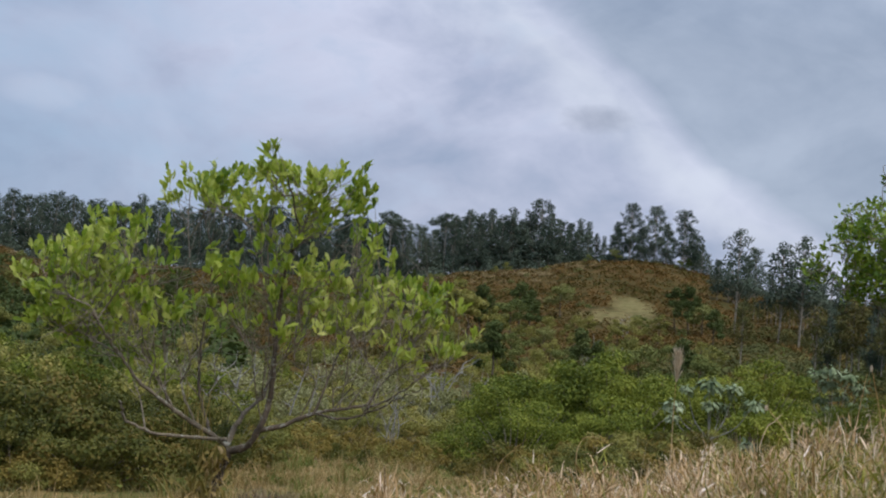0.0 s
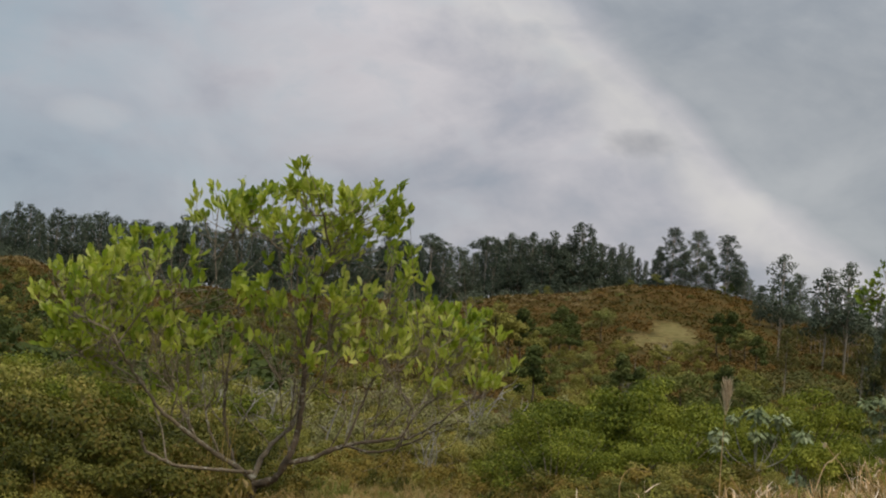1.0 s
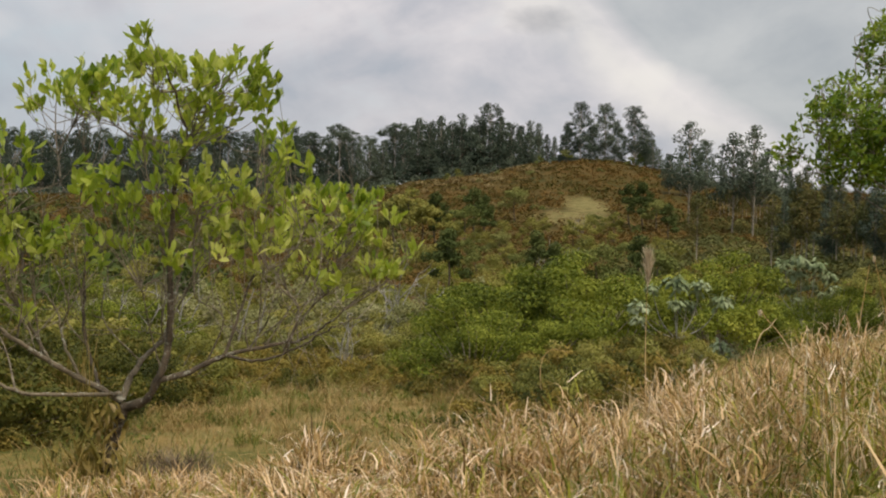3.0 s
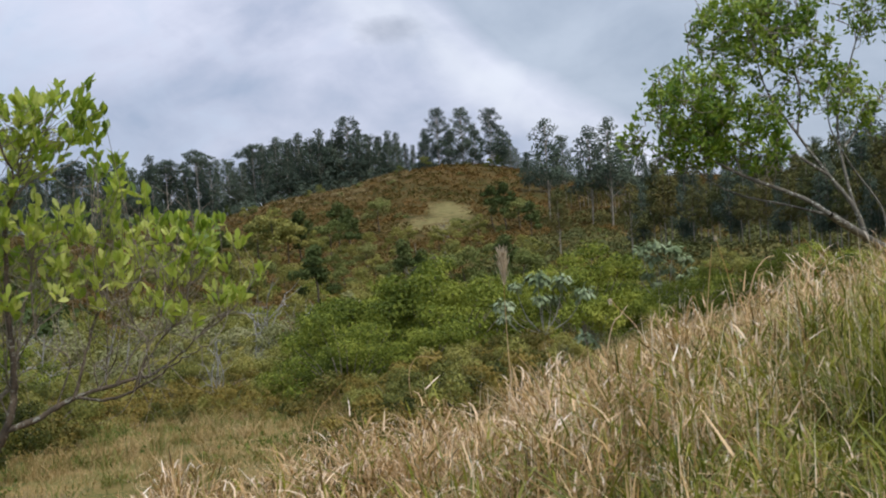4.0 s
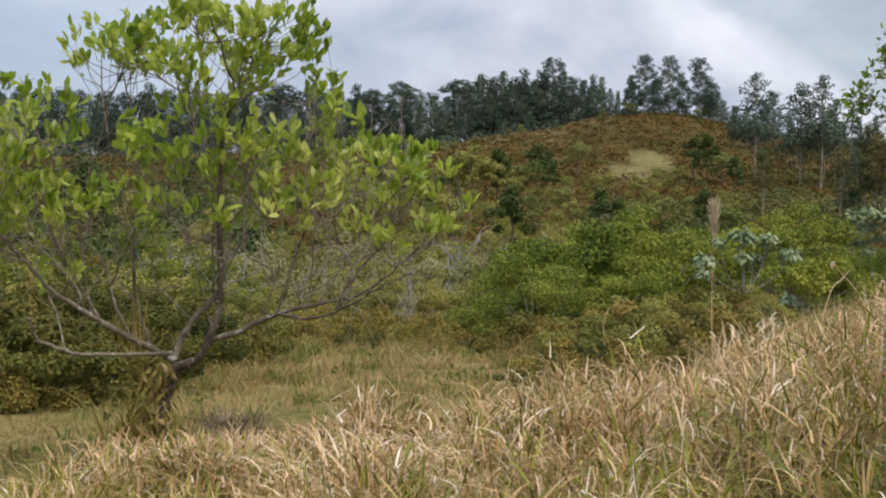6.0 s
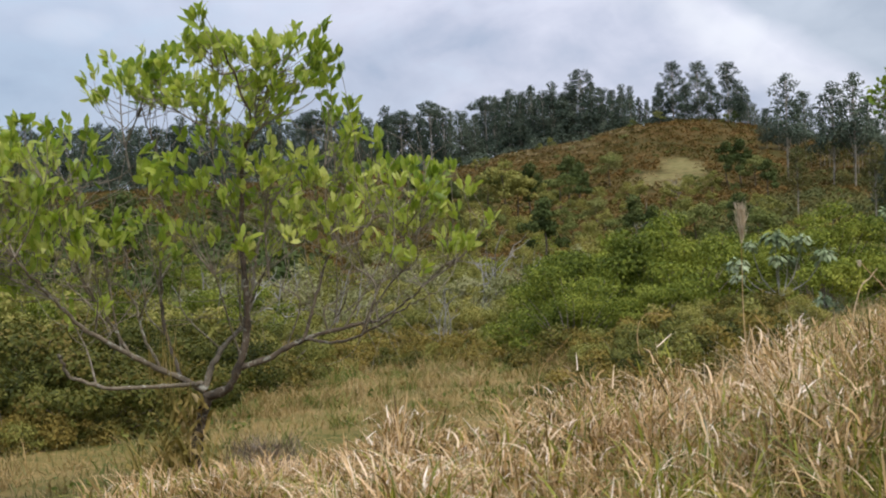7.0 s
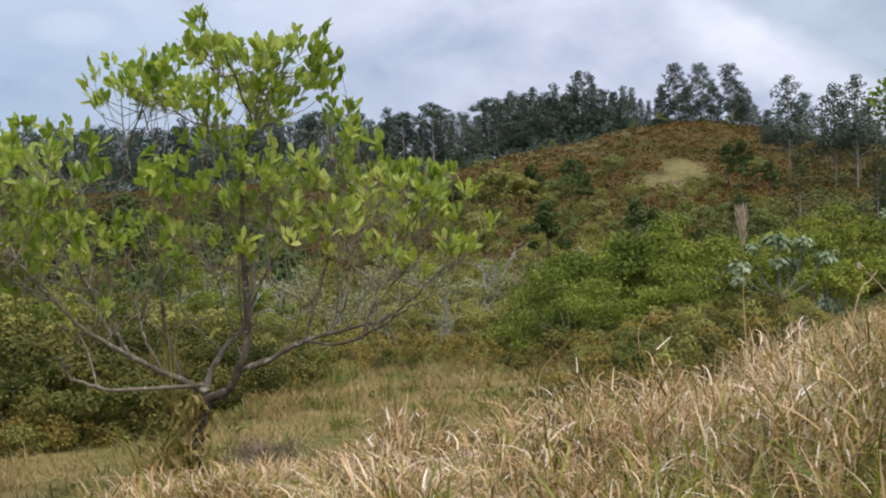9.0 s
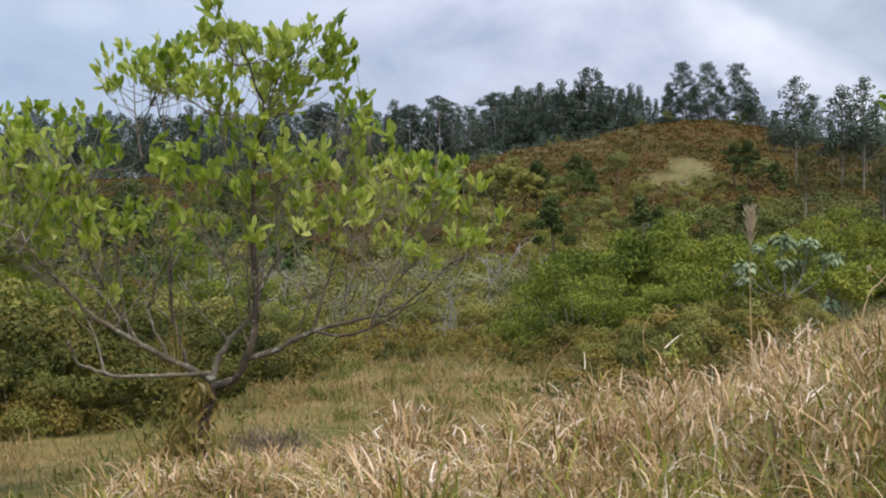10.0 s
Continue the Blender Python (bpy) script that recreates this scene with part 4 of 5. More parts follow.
# ---- far trees ----
def gum_kind(seed, tall, wide, label, clumps=26, bare=0.35, count=3400, leaf=HAZED_GUM_LEAF, flat=0.75):
    """A eucalyptus at the origin: straight trunk, rising branches, a pointed crown of separate clumps."""
    q0 = np.random.default_rng(seed)
    tree = thing("eucalyptus_tree", 0, 0, 0, label, "tree", "eucalyptus trees on the ridge")
    bow = q0.normal(0, 0.015 * tall, 2)
    line = smooth_line([(0, 0, -0.4), (bow[0], bow[1], tall * 0.45), (0, 0, tall * 0.95)], 5)
    v, q = tube(line, 0.010 * tall, 0.003 * tall, 6)
    part("trunk", mesh_of("trunk", v, q, GUM_BARK, True), tree)
    lobes, pieces = [], []
    for n in range(clumps):
        s = bare + (0.97 - bare) * (n + q0.uniform(0, 1)) / clumps
        a = n * 2.4 + q0.uniform(-0.5, 0.5)
        up = (s - bare) / (1 - bare)
        env = min(1.0, 0.55 + 1.8 * up) * (1.03 - up) ** 0.7
        d = wide * 0.5 * env * q0.uniform(0.2, 1.0)
        size = tall * q0.uniform(0.045, 0.095) * (1.2 - 0.55 * up)
        c = np.array((d * math.cos(a), d * math.sin(a), tall * s))
        lobes.append((*c, size * 1.15, size * 1.15, size * flat))
        root = np.array((0, 0, tall * max(bare * 0.7, s - 0.16)))
        pieces.append(tube(smooth_line([root, (root + c) / 2 + (0, 0, -0.01 * tall), c], 2), 0.0035 * tall, 0.0013 * tall, 3))
    v, q = merge(pieces)
    part("branch_mass", mesh_of("branch_mass", v, q, GUM_BARK, True), tree)["kind"] = "stuff"
    p, w = scatter_in(lobes, count, 0.55)
    v, q = flakes(p, w * 0.5 + q0.normal(0, 0.5, (count, 3)) + (0, 0, -0.3), q0.uniform(0.5, 1.2, count) * 0.029 * tall, q0.uniform(0.45, 0.8, count) * 0.026 * tall, w + (0, 0, 0.25))
    tagged(part("crown", mesh_of("crown", v, q, leaf), tree), kind="stuff")
    return tree


GUMS = [gum_kind(60, 15, 9.2, "tall eucalyptus with a dark clumped crown", 46, 0.16), gum_kind(61, 15, 8.0, "tall eucalyptus with a dark clumped crown", 44, 0.2),
        gum_kind(62, 15, 10.6, "spreading dark eucalyptus on the ridge", 48, 0.22), gum_kind(63, 15, 6.6, "narrow dark eucalyptus on the ridge", 38, 0.12),
        gum_kind(64, 15, 5.6, "tall thin woodland tree with a small high crown", 18, 0.42, 1700, WOOD_LEAF),
        gum_kind(65, 15, 9.0, "tall eucalyptus with an airy see-through crown", 32, 0.38, 2200, HAZED_GUM_LEAF, 0.5),
        gum_kind(66, 15, 5.8, "slim woodland tree with dark dull leaves", 22, 0.30, 2100),
        gum_kind(67, 15, 12.0, "broad pointed eucalyptus on the hilltop", 60, 0.2, 4800, HAZED_GUM_LEAF, 0.6), gum_kind(68, 15, 13.0, "broad pointed eucalyptus on the hilltop", 60, 0.2, 4800, HAZED_GUM_LEAF, 0.6),
        gum_kind(69, 15, 9.5, "eucalyptus with a flat umbrella crown on the ridge", 16, 0.80, 1700, HAZED_GUM_LEAF, 0.45)]
used = set()


def gum(kind, az, r, tall):
    x, y = polar(az, r)
    m = pose(x, y, float(height(x, y)) - 0.1, 0, 0, rng.uniform(0, 360)) @ Matrix.Scale(tall / 15, 4)
    if kind not in used:
        used.add(kind)
        GUMS[kind].matrix_basis = m
    else:
        keep = GUMS[kind].scale.copy()
        GUMS[kind].scale = (1, 1, 1)
        copy_thing(GUMS[kind], m)
        GUMS[kind].scale = keep


def gum_to(kind, az, r, rise):
    """A tree whose top stands that many degrees above eye level."""
    gum(kind, az, r, 1.6 + r * math.tan(radians(rise)) - float(height(*polar(az, r))))


# three on the hilltop and the low growth between them
gum_to(7, 7.68, 352, 5.02), gum_to(7, 8.76, 356, 4.96), gum_to(8, 10.02, 352, 4.86)
for kind, az, r, rise in ((3, 7.1, 360, 4.1), (1, 8.2, 366, 4.0), (0, 9.3, 364, 4.1), (1, 10.6, 360, 3.6), (0, 6.95, 362, 3.5), (2, 11.1, 356, 2.95), (2, 10.85, 350, 3.35), (0, 11.5, 335, 2.75), (1, 10.4, 362, 3.9)):
    gum_to(kind, az, r, rise)
# the row beside them, nearest rank first, then the ranks behind
for kind, az, rise in ((3, -0.1, 3.95), (0, 0.5, 4.2), (2, 1.0, 4.05), (1, 1.5, 4.38), (0, 2.0, 4.1), (3, 2.45, 4.4), (1, 2.85, 4.0), (8, 3.68, 4.92), (0, 3.2, 4.3),
                       (1, 4.15, 4.35), (2, 4.6, 4.02), (0, 5.05, 3.9), (3, 5.45, 4.17), (3, 5.82, 4.0), (1, 6.2, 3.55), (3, 6.55, 3.45)):
    gum_to(kind, az, 378 + rng.uniform(-6, 6), rise + rng.uniform(-0.04, 0.04))
for az in np.arange(-0.6, 6.0, 0.4):
    gum_to(int(rng.integers(0, 4)), float(az), 398 + rng.uniform(-6, 8), rng.uniform(3.55, 3.95))
gum_to(9, -3.02, 372, 3.85), gum_to(9, -0.52, 376, 3.95), gum_to(9, -8.2, 380, 3.7), gum_to(3, -4.98, 380, 3.7), gum_to(9, -4.3, 384, 3.5)
for az in np.arange(-27, -0.6, 0.6):
    rise = 3.38 + 0.10 * math.sin(az * 1.7) - 0.22 * max(0.0, -20.3 - az)
    gum_to(int(rng.integers(0, 4)), float(az) + rng.uniform(-0.15, 0.15), 385 + rng.uniform(-8, 12), rise + rng.uniform(-0.22, 0.16))
    gum_to(int(rng.integers(0, 4)), float(az) + 0.3, 405, rise - 0.2 + rng.uniform(-0.1, 0.1))
# the open crowns over the saddle, and the wood below them
for kind, az, r, rise in ((5, 12.45, 250, 4.18), (2, 13.15, 300, 3.35), (0, 12.9, 310, 2.9), (5, 14.3, 240, 3.72), (5, 15.18, 238, 4.05), (2, 14.7, 300, 2.7), (5, 15.75, 245, 3.0), (1, 11.6, 300, 2.75), (0, 12.1, 300, 2.6),
                          (1, 16.4, 290, 2.6), (5, 17.4, 250, 2.3), (2, 24.0, 260, 2.4), (5, 25.2, 250, 3.2), (2, 26.2, 255, 3.6), (0, 27.4, 255, 3.3)):
    gum_to(kind, az, r, rise)
for az in np.arange(13.2, 30, 0.7):
    gum_to(int(rng.integers(0, 4)), float(az), 325 + rng.uniform(-12, 12), rng.uniform(1.9, 2.35))
for n in range(104):
    az = 12.8 + 17.0 * ((n * 0.618) % 1.0)
    r = 140 + 150 * ((n * 0.381) % 1.0) ** 0.8
    top = np.interp(az, (11, 13.5, 17, 20, 23, 25, 30), (1.0, 1.5, 1.9, 1.75, 1.8, 2.4, 2.8))
    gum_to(4 if az < 16.5 or n % 3 else 6, az, r, float(top) * rng.uniform(0.35, 1.1))


for n in range(46):
    gum_to((4, 6, 4)[n % 3], 16.0 + 14.0 * ((n * 0.618) % 1.0), 112 + 45 * ((n * 0.381) % 1.0), rng.uniform(0.2, 1.6))


# ---- trees and bracken on the slope ----
def slope_kind(seed, material, label, tall, wide):
    q0 = np.random.default_rng(seed)
    tree = thing("hillside_tree", 0, 0, 0, label, "tree", "small trees on the hillside")
    v, q = tube(smooth_line([(0, 0, -0.2), (0.05 * tall, 0, tall * 0.35), (0, 0, tall * 0.7)], 4), 0.018 * tall, 0.008 * tall, 6)
    part("trunk", mesh_of("trunk", v, q, BARK, True), tree)
    lobes = []
    for n in range(12):
        a, s = n * 2.4, q0.uniform(0.35, 0.92)
        d = wide * 0.5 * q0.uniform(0.2, 0.9) * math.sin(math.pi * min(0.95, s))
        size = q0.uniform(0.11, 0.19) * wide
        lobes.append((d * math.cos(a), d * math.sin(a), s * tall, size, size, size * 0.65))
    p, w = scatter_in(lobes, 1700, 0.5)
    v, q = flakes(p, w + q0.normal(0, 0.5, (1700, 3)), q0.uniform(0.03, 0.055, 1700) * tall, q0.uniform(0.02, 0.038, 1700) * tall, w + (0, 0, 0.3))
    tagged(part("crown", mesh_of("crown", v, q, material), tree), kind="stuff")
    return tree


SLOPE = [slope_kind(80, SLOPE_LEAF, "small green tree on the brown hillside", 6, 5.5), slope_kind(81, SLOPE_DARK, "small dark tree on the brown hillside", 7, 4.5),
         slope_kind(82, BUSH_OLIVE, "rounded olive tree on the brown hillside", 5, 5.5), slope_kind(83, BUSH_OLIVE, "thin yellowish-green tree on the hillside", 5, 4)]
seen_slope = set()


def slope_tree(kind, az, r, size):
    x, y = polar(az, r)
    m = pose(x, y, float(height(x, y)) - 0.05, 0, 0, rng.uniform(0, 360)) @ Matrix.Scale(size, 4)
    if kind not in seen_slope:
        seen_slope.add(kind)
        SLOPE[kind].matrix_basis = m
    else:
        keep = SLOPE[kind].scale.copy()
        SLOPE[kind].scale = (1, 1, 1)
        copy_thing(SLOPE[kind], m)
        SLOPE[kind].scale = keep


def slope_to(kind, az, r, tall):
    slope_tree(kind, az, r, 1.25 * tall / (6, 7, 5, 5)[kind])


for kind, az, r, tall in ((3, 0.05, 168, 7.3), (0, -0.5, 172, 6.4), (3, 0.7, 175, 6.0), (1, 1.35, 178, 6.6), (1, 3.05, 204, 7.6), (0, 2.6, 198, 5.6), (1, 3.5, 210, 6.5), (0, 4.84, 249, 6.2),
                          (1, 9.9, 247, 7.2), (1, 10.5, 243, 7.6), (0, 11.1, 240, 5.5), (0, 7.05, 342, 3.6), (0, 5.9, 330, 2.8), (2, 2.3, 328, 2.6), (2, 1.8, 330, 2.0), (0, -0.7, 312, 3.0), (2, -1.1, 315, 2.6),
                          (1, -1.8, 332, 3.0), (1, -2.6, 325, 3.0), (0, 8.4, 234, 3.2), (0, 9.9, 330, 3.0), (1, 10.3, 335, 3.4), (2, 5.6, 205, 3.0), (3, 6.1, 200, 3.4), (2, 8.2, 195, 3.2), (3, 9.2, 200, 4.0),
                          (0, -2.2, 200, 5.0), (3, -3.0, 190, 5.5), (2, -1.4, 185, 4.0), (1, -4.0, 210, 6.0), (2, 4.3, 190, 3.0), (3, 2.0, 165, 4.5), (1, 11.6, 200, 5.5), (3, 7.4, 178, 3.6)):
    slope_to(kind, az, r, tall)
for n in range(70):
    az = -27 + 26 * ((n * 0.618) % 1)
    slope_tree(int(rng.integers(0, 4)), az, 75 + 240 * ((n * 0.273) % 1), rng.uniform(0.45, 0.95))
for n in range(22):
    slope_tree(int(rng.integers(0, 4)), -2 + 14 * ((n * 0.618) % 1), 72 + 60 * ((n * 0.273) % 1), rng.uniform(0.4, 0.75))

def scrub(name, label, material, spots, wide, tall, each):
    """Many far bushes joined: domes of leaves on the ground."""
    m = len(spots)
    wide, tall = rng.uniform(0.6, 1.2, m) * wide, rng.uniform(0.5, 1.2, m) * tall
    k = np.repeat(np.arange(m), each)
    skin = unit(rng.normal(0, 1, (len(k), 3)) + (0, 0, 0.5))
    skin[:, 2] = np.abs(skin[:, 2])
    p = on_ground(spots)[k] + skin * np.column_stack([wide[k], wide[k], tall[k]]) * rng.uniform(0.7, 1.05, (len(k), 1))
    v, q = flakes(p, skin, rng.uniform(0.18, 0.34, len(k)) * wide[k], rng.uniform(0.12, 0.22, len(k)) * wide[k], skin)
    tagged(new(name, mesh_of(name, v, q, material)), label, "scrub", "", "stuff")


n = 430
scrub("ridge_scrub", "dark undergrowth beneath the eucalyptus row", HAZED_GUM_LEAF, polar(rng.uniform(-28, 7.2, n), rng.uniform(366, 398, n)), 2.4, 4.6, 90)
n = 110
scrub("hilltop_scrub", "low dark growth between the hilltop eucalyptus trunks", HAZED_GUM_LEAF, polar(rng.uniform(6.4, 12.0, n), rng.uniform(354, 372, n)), 1.7, 3.0, 90)
n = 260
scrub("slope_scrub", "scattered olive shrubs over the brown hillside", SLOPE_LEAF, polar(rng.uniform(-26, 29, n), rng.uniform(125, 330, n)), 1.3, 1.1, 110)
n = 260
scrub("valley_scrub", "olive scrub along the foot of the wood", WOOD_LEAF, polar(rng.uniform(9, 30, n), rng.uniform(105, 190, n)), 1.9, 1.3, 120)
STRAW_TUSSOCK = leafy("straw_tussock", [(0.17, 0.125, 0.055), (0.28, 0.21, 0.105), (0.42, 0.33, 0.19)], 0.2, 0.8, 0.1, 0.2)
n = 230
scrub("crest_grass", "pale dry grass along the hill's crest", STRAW_TUSSOCK, polar(rng.uniform(-4.5, 6.2, n), 350 - np.abs(rng.normal(0, 22, n))), 1.3, 0.85, 90)
n = 130
scrub("spur_grass", "pale dry grass along the rim of the side spur", STRAW_TUSSOCK, polar(rng.uniform(-27, -18.8, n), 347 - np.abs(rng.normal(0, 12, n))), 1.4, 0.8, 90)
n = 90
scrub("slope_grass", "pale dry grass around the bare opening", STRAW_TUSSOCK, np.array(CLEARING) + rng.normal(0, 1, (n, 2)) * (9.0, 18.0), 0.9, 0.45, 50)
n = 300
scrub("wood_undergrowth", "dark olive undergrowth between the woodland trunks", WOOD_LEAF, polar(rng.uniform(11.5, 30, n), rng.uniform(140, 300, n)), 1.9, 1.7, 110)
n = 480
scrub("thorn_scrub", "dark scrub covering the slope beyond the thicket", SLOPE_DARK, polar(rng.uniform(-30, -9, n), rng.uniform(55, 318, n)), 2.2, 2.0, 90)
for n in range(44):
    slope_tree((0, 3, 2, 2, 3)[n % 5], -5 + 17 * ((n * 0.618) % 1), 130 + 80 * ((n * 0.445) % 1), rng.uniform(0.3, 0.7))
n = 16000
spots = polar(rng.uniform(-29, 31, n), rng.uniform(90, 376, n))
inside = ((spots[:, 0] - CLEARING[0]) / 9.5) ** 2 + ((spots[:, 1] - CLEARING[1]) / 14.0) ** 2 + 1.3 * wave(spots[:, 0], spots[:, 1], 7, 8) < 0.55
inside |= ((spots[:, 0] - CLEARING[0] - 5.2) / 5.0) ** 2 + ((spots[:, 1] - CLEARING[1] - 18) / 17.0) ** 2 < 0.8
spots = spots[~inside]
wide, tall = rng.uniform(0.7, 2.1, len(spots)), rng.uniform(0.35, 1.0, len(spots))
spots, wide, tall = np.repeat(spots, 20, axis=0), np.repeat(wide, 20), np.repeat(tall, 20)
n = len(spots)
turn, out = rng.uniform(0, 2 * np.pi, n), np.sqrt(rng.uniform(0, 1, n))
p = on_ground(spots + np.column_stack([np.cos(turn), np.sin(turn)]) * (out * wide)[:, None])
p[:, 2] += tall * (1 - out**2) * rng.uniform(0.7, 1.1, n)
near = np.clip(np.hypot(p[:, 0], p[:, 1]) / 280, 0.45, 1.0)
v, q = flakes(p, rng.normal(0, 1, (n, 3)), rng.uniform(0.35, 0.85, n) * near, rng.uniform(0.25, 0.5, n) * near, np.column_stack([np.cos(turn) * out, np.sin(turn) * out, np.full(n, 0.7)]))
tagged(new("bracken", mesh_of("bracken", v, q, BRACKEN)), "rusty brown bracken and low scrub covering the hillside", "bracken", "", "stuff")


# ---- grass ----
def grass_height(x, y):
    """How tall the grass stands: high on the bank, lower towards the tree and the field."""
    tall = 0.27 + 0.25 * step(-1.1, -0.3, x) + 0.14 * step(-0.1, 0.5, x) + 0.12 * step(0.9, 1.4, x) + 0.10 * step(2.3, 2.9, x)
    edge = 7.1 + 0.55 * np.clip(x - 0.4, 0, 20) + 0.35 * wave(x, y, 2.5, 9)
    inside = 1 - step(-0.5, 0.9, y - edge)
    left = step(-2.9, -1.7, x + 0.25 * wave(x, y, 1.7, 10))
    return 0.13 + (tall * (1 + 0.17 * wave(x, y, 1.3, 11)) - 0.13) * inside * left


def sow(n, area, keep):
    x0, x1, y0, y1 = area
    xy = np.column_stack([rng.uniform(x0, x1, n), rng.uniform(y0, y1, n)])
    return xy[keep(xy[:, 0], xy[:, 1])]


def in_wedge(x, y):
    return (np.abs(x) < 0.62 * y + 1.2) & (y > 2.3)


tufts = sow(5000, (-3.2, 12.0, 3.0, 14.0), lambda x, y: in_wedge(x, y) & (grass_height(x, y) > 0.22))
count = rng.integers(40, 120, len(tufts))
tuft_random = np.repeat(rng.uniform(0, 1, len(tufts)), count)
xy = np.repeat(tufts, count, axis=0)
xy = xy + rng.normal(0, 0.055, xy.shape)
kind = 0.62 * rng.uniform(0, 1, len(xy)) + 0.36 * tuft_random + 0.20 * wave(xy[:, 0], xy[:, 1], 1.6, 12) - 0.34 * step(1.5, 3.0, xy[:, 0]) * step(8.4, 5.6, xy[:, 1]) - 0.12 * step(2.0, 4.0, xy[:, 0])
kind += 0.36 * step(-1.8, 0.2, xy[:, 1] - 7.1 - 0.55 * np.clip(xy[:, 0] - 0.4, 0, 20)) - 0.12 * step(-0.4, -1.2, xy[:, 0]) - 0.2 * step(6.0, 4.4, xy[:, 1]) * step(-0.2, 0.8, xy[:, 0])
tuft_size = 0.55 + 0.72 * np.modf(tuft_random * 7.3)[0]
stand = grass_height(xy[:, 0], xy[:, 1]) * tuft_size * 0.84
# leaf blades that arch off the culms at all heights
for name, label, mat, pick in (("dry_grass", "tall bent straw-coloured dry grass on the bank", DRY_BLADE, kind > 0.41), ("green_grass", "yellow-green blades among the dry grass", GREEN_BLADE, kind <= 0.41)):
    m = int(pick.sum())
    from_foot = rng.uniform(0.08, 0.95, m)
    at = on_ground(xy[pick])
    at[:, 2] += from_foot * stand[pick]
    size = (0.11 + 0.27 * stand[pick] * (1 - from_foot)) * rng.uniform(0.5, 1.25, m)
    v, q = blades(at, size, np.where(rng.uniform(0, 1, m) < 0.45, rng.uniform(0, 0.25, m), rng.uniform(0.5, 2.1, m)), rng.uniform(0.0042, 0.0122, m), 4, 0.09 * from_foot, 0.75)
    tagged(new(name, mesh_of(name, v, q, mat)), label, "grass", "", "stuff")
# short pale withered leaves near the top of the stand
PALE_BLADE = leafy("withered_pale_blade", [(0.27, 0.175, 0.075), (0.53, 0.375, 0.21), (0.78, 0.59, 0.43), (0.98, 0.85, 0.74)], 0.2, 0.6, 0.25, 2.0)
pick = rng.uniform(0, 1, len(xy)) < 0.05 + 0.48 * np.clip(kind - 0.34, 0, 0.7)
m = int(pick.sum())
at = on_ground(xy[pick] + rng.normal(0, 0.05, (m, 2)))
at[:, 2] += rng.uniform(0.45, 1.02, m) * stand[pick]
v, q = blades(at, rng.uniform(0.04, 0.11, m), rng.uniform(0, 1.6, m), rng.uniform(0.004, 0.009, m), 3, 0.02, 0.9)
tagged(new("withered_blades", mesh_of("withered_blades", v, q, PALE_BLADE)), "short pale withered leaves over the dry grass", "grass", "", "stuff")
pick = rng.uniform(0, 1, len(xy)) < 0.12
m = int(pick.sum())
v, q = blades(on_ground(xy[pick]), stand[pick] * rng.uniform(0.6, 1.25, m), rng.gamma(2.0, 0.08, m), rng.uniform(0.004, 0.008, m), 4)
tagged(new("grass_culms", mesh_of("grass_culms", v, q, DRY_BLADE)), "thin upright dry grass culms on the bank", "grass", "", "stuff")

at = sow(420, (0.6, 9.0, 4.5, 11.5), lambda x, y: in_wedge(x, y) & (grass_height(x, y) > 0.4))
m = len(at)
v, q = blades(on_ground(at), rng.uniform(0.75, 1.12, m) * (grass_height(at[:, 0], at[:, 1]) + 0.1), rng.gamma(2.0, 0.1, m), rng.uniform(0.006, 0.012, m), 5)
tagged(new("seed_stalks", mesh_of("seed_stalks", v, q, PLUME)), "pale stiff stalks standing above the grass", "grass", "", "stuff")

xy = sow(125000, (-14.0, 14.0, 3.0, 36.0), lambda x, y: (np.abs(x) < 0.5 * y + 1.5) & (grass_height(x, y) < 0.4))
xy = np.vstack([xy, sow(30000, (-5.0, 5.0, -6.0, 3.0), lambda x, y: np.abs(x) < 5)])
tall = rng.uniform(0.04, 0.14, len(xy)) * (1 + 0.4 * wave(xy[:, 0], xy[:, 1], 3.0, 13))
greener = 0.17 + 0.5 * step(-1.0, -2.2, xy[:, 0]) * step(13.0, 9.0, xy[:, 1]) + 0.6 * step(0.1, 0.6, wave(xy[:, 0], xy[:, 1], 3.6, 21) + 0.5 * wave(xy[:, 0], xy[:, 1], 1.1, 22))
fresh = rng.uniform(0, 1, len(xy)) < greener
for name, label, mat, pick in (("field_grass", "short dry brownish grass of the field", FIELD_BLADE, ~fresh), ("fresh_field_grass", "short grey-green grass patches of the field", FRESH_BLADE, fresh)):
    m = int(pick.sum())
    v, q = blades(on_ground(xy[pick]), tall[pick], rng.gamma(2.0, 0.3, m), rng.uniform(0.003, 0.007, m) * (1 + np.maximum(xy[pick, 1], 0) / 20), 2, 0.0, 0.5)
    tagged(new(name, mesh_of(name, v, q, mat)), label, "grass", "", "stuff")

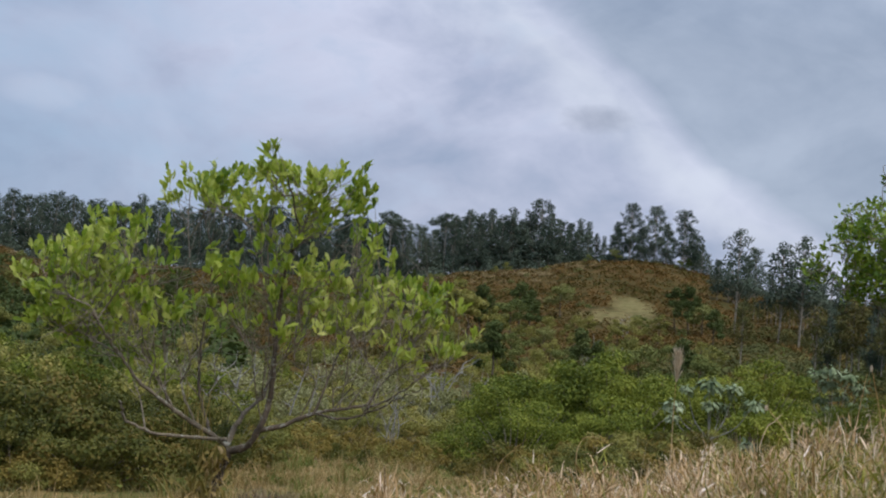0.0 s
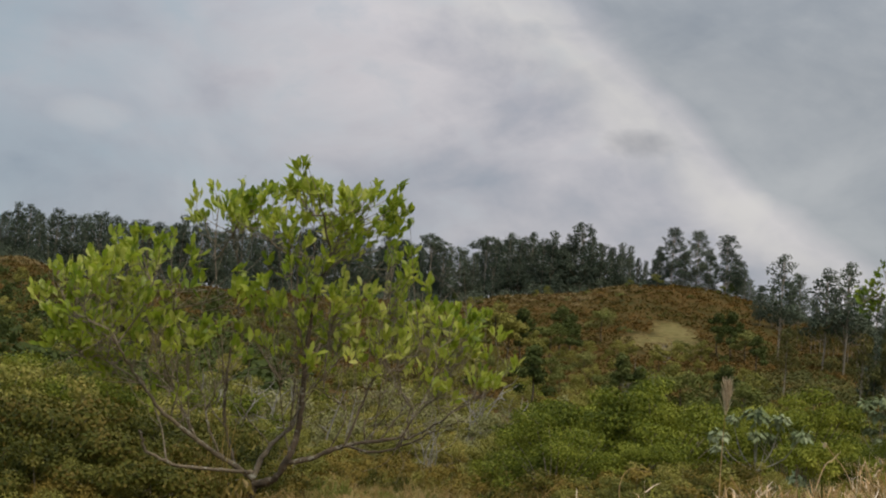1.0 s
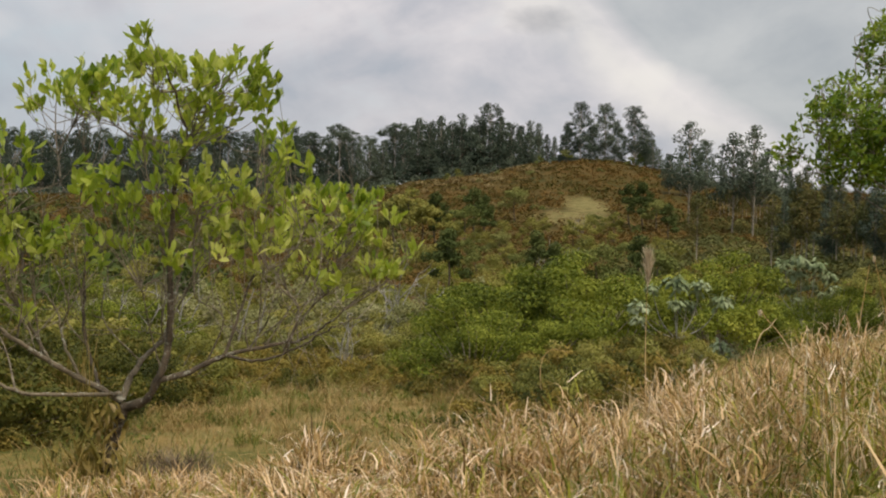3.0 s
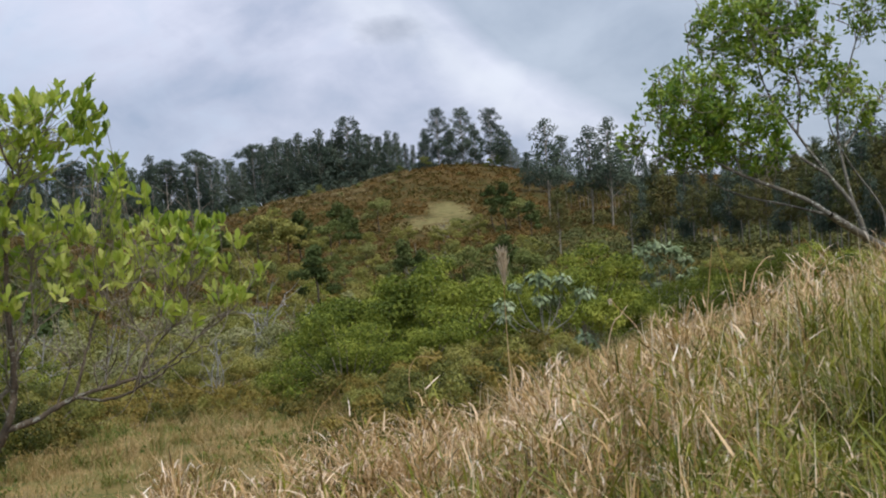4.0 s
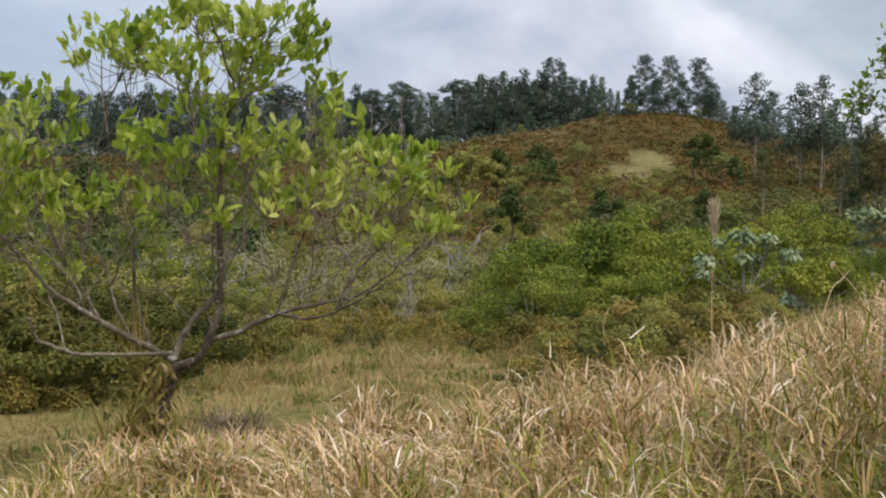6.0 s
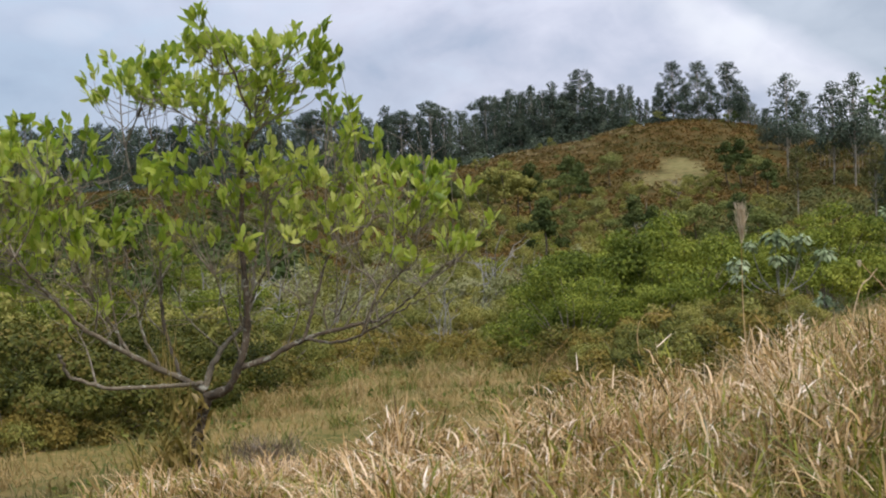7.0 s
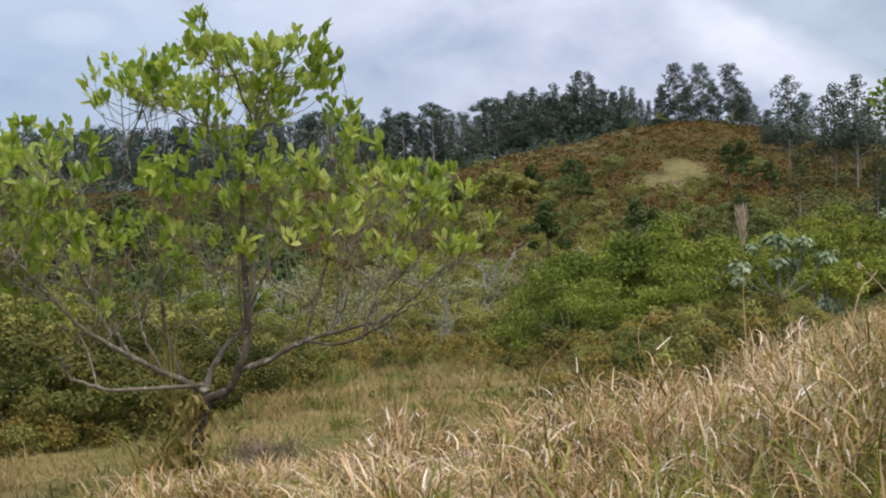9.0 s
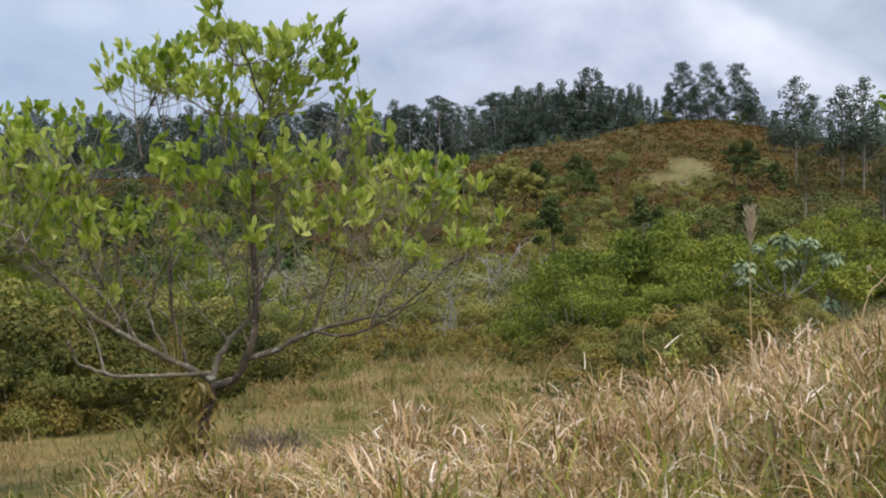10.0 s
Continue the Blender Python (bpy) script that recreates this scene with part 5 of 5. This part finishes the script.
tufts = sow(1900, (-8.0, 5.0, 5.5, 30.0), lambda x, y: (grass_height(x, y) < 0.22) & (wave(x, y, 2.2, 18) > -0.1))
xy = np.repeat(tufts, 30, axis=0)
xy = xy + rng.normal(0, 0.07, xy.shape)
size = np.repeat(rng.uniform(0.10, 0.30, len(tufts)) ** 1.2, 30) * rng.uniform(0.5, 1.2, len(xy)) * (1.3 + 0.9 * step(11, 20, xy[:, 1]))
shade = np.repeat(rng.uniform(0, 1, len(tufts)), 30)
for name, label, mat, pick in (("dry_tussocks", "loose brownish tussocks standing in the field", DRY_TUSSOCK, shade > 0.34), ("green_tussocks", "green grass tussocks in the field", WEED, shade <= 0.34)):
    m = int(pick.sum())
    v, q = blades(on_ground(xy[pick]), size[pick], rng.gamma(2.0, 0.35, m), rng.uniform(0.005, 0.010, m), 3, 0.0, 0.4)
    tagged(new(name, mesh_of(name, v, q, mat)), label, "grass", "", "stuff")

xy = sow(130000, (-10.0, 6.0, 6.0, 32.0), lambda x, y: (wave(x, y, 4.2, 14) + 0.6 * wave(x, y, 1.3, 15) + 0.5 * wave(x, y, 0.45, 16) > 0.7) & (grass_height(x, y) < 0.2))
v, q = flakes(on_ground(xy) + np.array((0, 0, 1.0)) * rng.uniform(0, 0.14, (len(xy), 1)), rng.normal(0, 0.6, (len(xy), 3)) + (0, 0, 0.7), rng.uniform(0.04, 0.09, len(xy)), rng.uniform(0.02, 0.04, len(xy)))
tagged(new("weeds", mesh_of("weeds", v, q, WEED)), "low green weeds in patches on the field", "weeds", "", "stuff")


# ---- the dry tangle against the trunk ----
n = 260
down = rng.uniform(0, 1, n)
out = 0.04 + 0.13 * down
at = np.column_stack([-1.80 - 0.10 * down + rng.normal(0, 1, n) * out, 7.17 + rng.normal(0, 1, n) * out * 0.7, 0.52 - 0.62 * down])
hang = leaves(at, rng.normal(0, 0.45, (n, 3)) + (0, 0, -0.8), rng.uniform(0.06, 0.13, n), rng.uniform(0.018, 0.036, n), 0.35)
m = 150
foot = on_ground(np.column_stack([rng.normal(-1.90, 0.10, m), rng.normal(7.10, 0.09, m)]))
foot[:, 2] += rng.uniform(0, 0.3, m)
stems = blades(foot, rng.uniform(0.12, 0.45, m), rng.gamma(2.0, 0.3, m), rng.uniform(0.006, 0.014, m), 5, 0.0, 0.3)
tangle = leafy("withering_climber", [(0.11, 0.11, 0.024), (0.23, 0.18, 0.045), (0.34, 0.25, 0.08), (0.60, 0.45, 0.26)], 0.25, 0.65, 0.2, 4.0)
v, q = merge([hang, stems])
tagged(new("withered_climber", mesh_of("withered_climber", v, q, tangle)), "withered brown climber leaves hanging against the tree trunk", "climber", "", "stuff")

# upright yellow shoots through the crotch of the tree
n = 34
at = np.column_stack([rng.normal(-1.93, 0.05, n), rng.normal(7.2, 0.05, n), rng.uniform(0.35, 0.6, n)])
v, q = blades(at, rng.uniform(0.25, 0.5, n), rng.gamma(2.0, 0.12, n), rng.uniform(0.004, 0.009, n), 4, 0.0, 0.15)
tagged(new("yellow_shoots", mesh_of("yellow_shoots", v, q, tangle)), "thin yellowed shoots rising beside the tree's fork", "climber", "", "stuff")

# the grey-brown dead weed beside the trunk
n = 900
at = on_ground(np.column_stack([rng.normal(-1.42, 0.12, n), rng.normal(7.35, 0.12, n)]))
at[:, 2] += rng.uniform(0, 0.26, n)
v, q = blades(at, rng.uniform(0.06, 0.2, n), rng.gamma(2.0, 0.35, n), rng.uniform(0.002, 0.005, n), 3, 0.0, 0.6)
dead_weed = leafy("dead_weed_stem", [(0.09, 0.065, 0.045), (0.19, 0.145, 0.105), (0.32, 0.26, 0.20)], 0.1, 0.8, 0.1, 5.0)
tagged(new("dead_weed", mesh_of("dead_weed", v, q, dead_weed)), "bushy grey-brown dead weed beside the tree trunk", "weeds", "", "stuff")

n = 500
at = np.column_stack([rng.normal(-2.62, 0.16, n), rng.normal(5.75, 0.14, n)])
p = on_ground(at)
p[:, 2] += rng.uniform(0, 0.2, n)
v, q = leaves(p, rng.normal(0, 0.6, (n, 3)) + (0, 0, 0.6), rng.uniform(0.04, 0.08, n), rng.uniform(0.015, 0.03, n))
tagged(new("weed_clump", mesh_of("weed_clump", v, q, WEED)), "small clump of dark green weeds in the grass", "weeds", "", "stuff")

n = 110
at = on_ground(np.column_stack([rng.normal(-2.02, 0.17, n), rng.normal(3.45, 0.14, n)]))
v, q = blades(at, rng.uniform(0.35, 0.88, n), rng.uniform(0.0, 0.7, n), rng.uniform(0.006, 0.015, n), 6, 0.0, 0.18)
tagged(new("grass_clump", mesh_of("grass_clump", v, q, DRY_BLADE)), "tall dry grass clump at the near end of the field", "grass", "", "stuff")
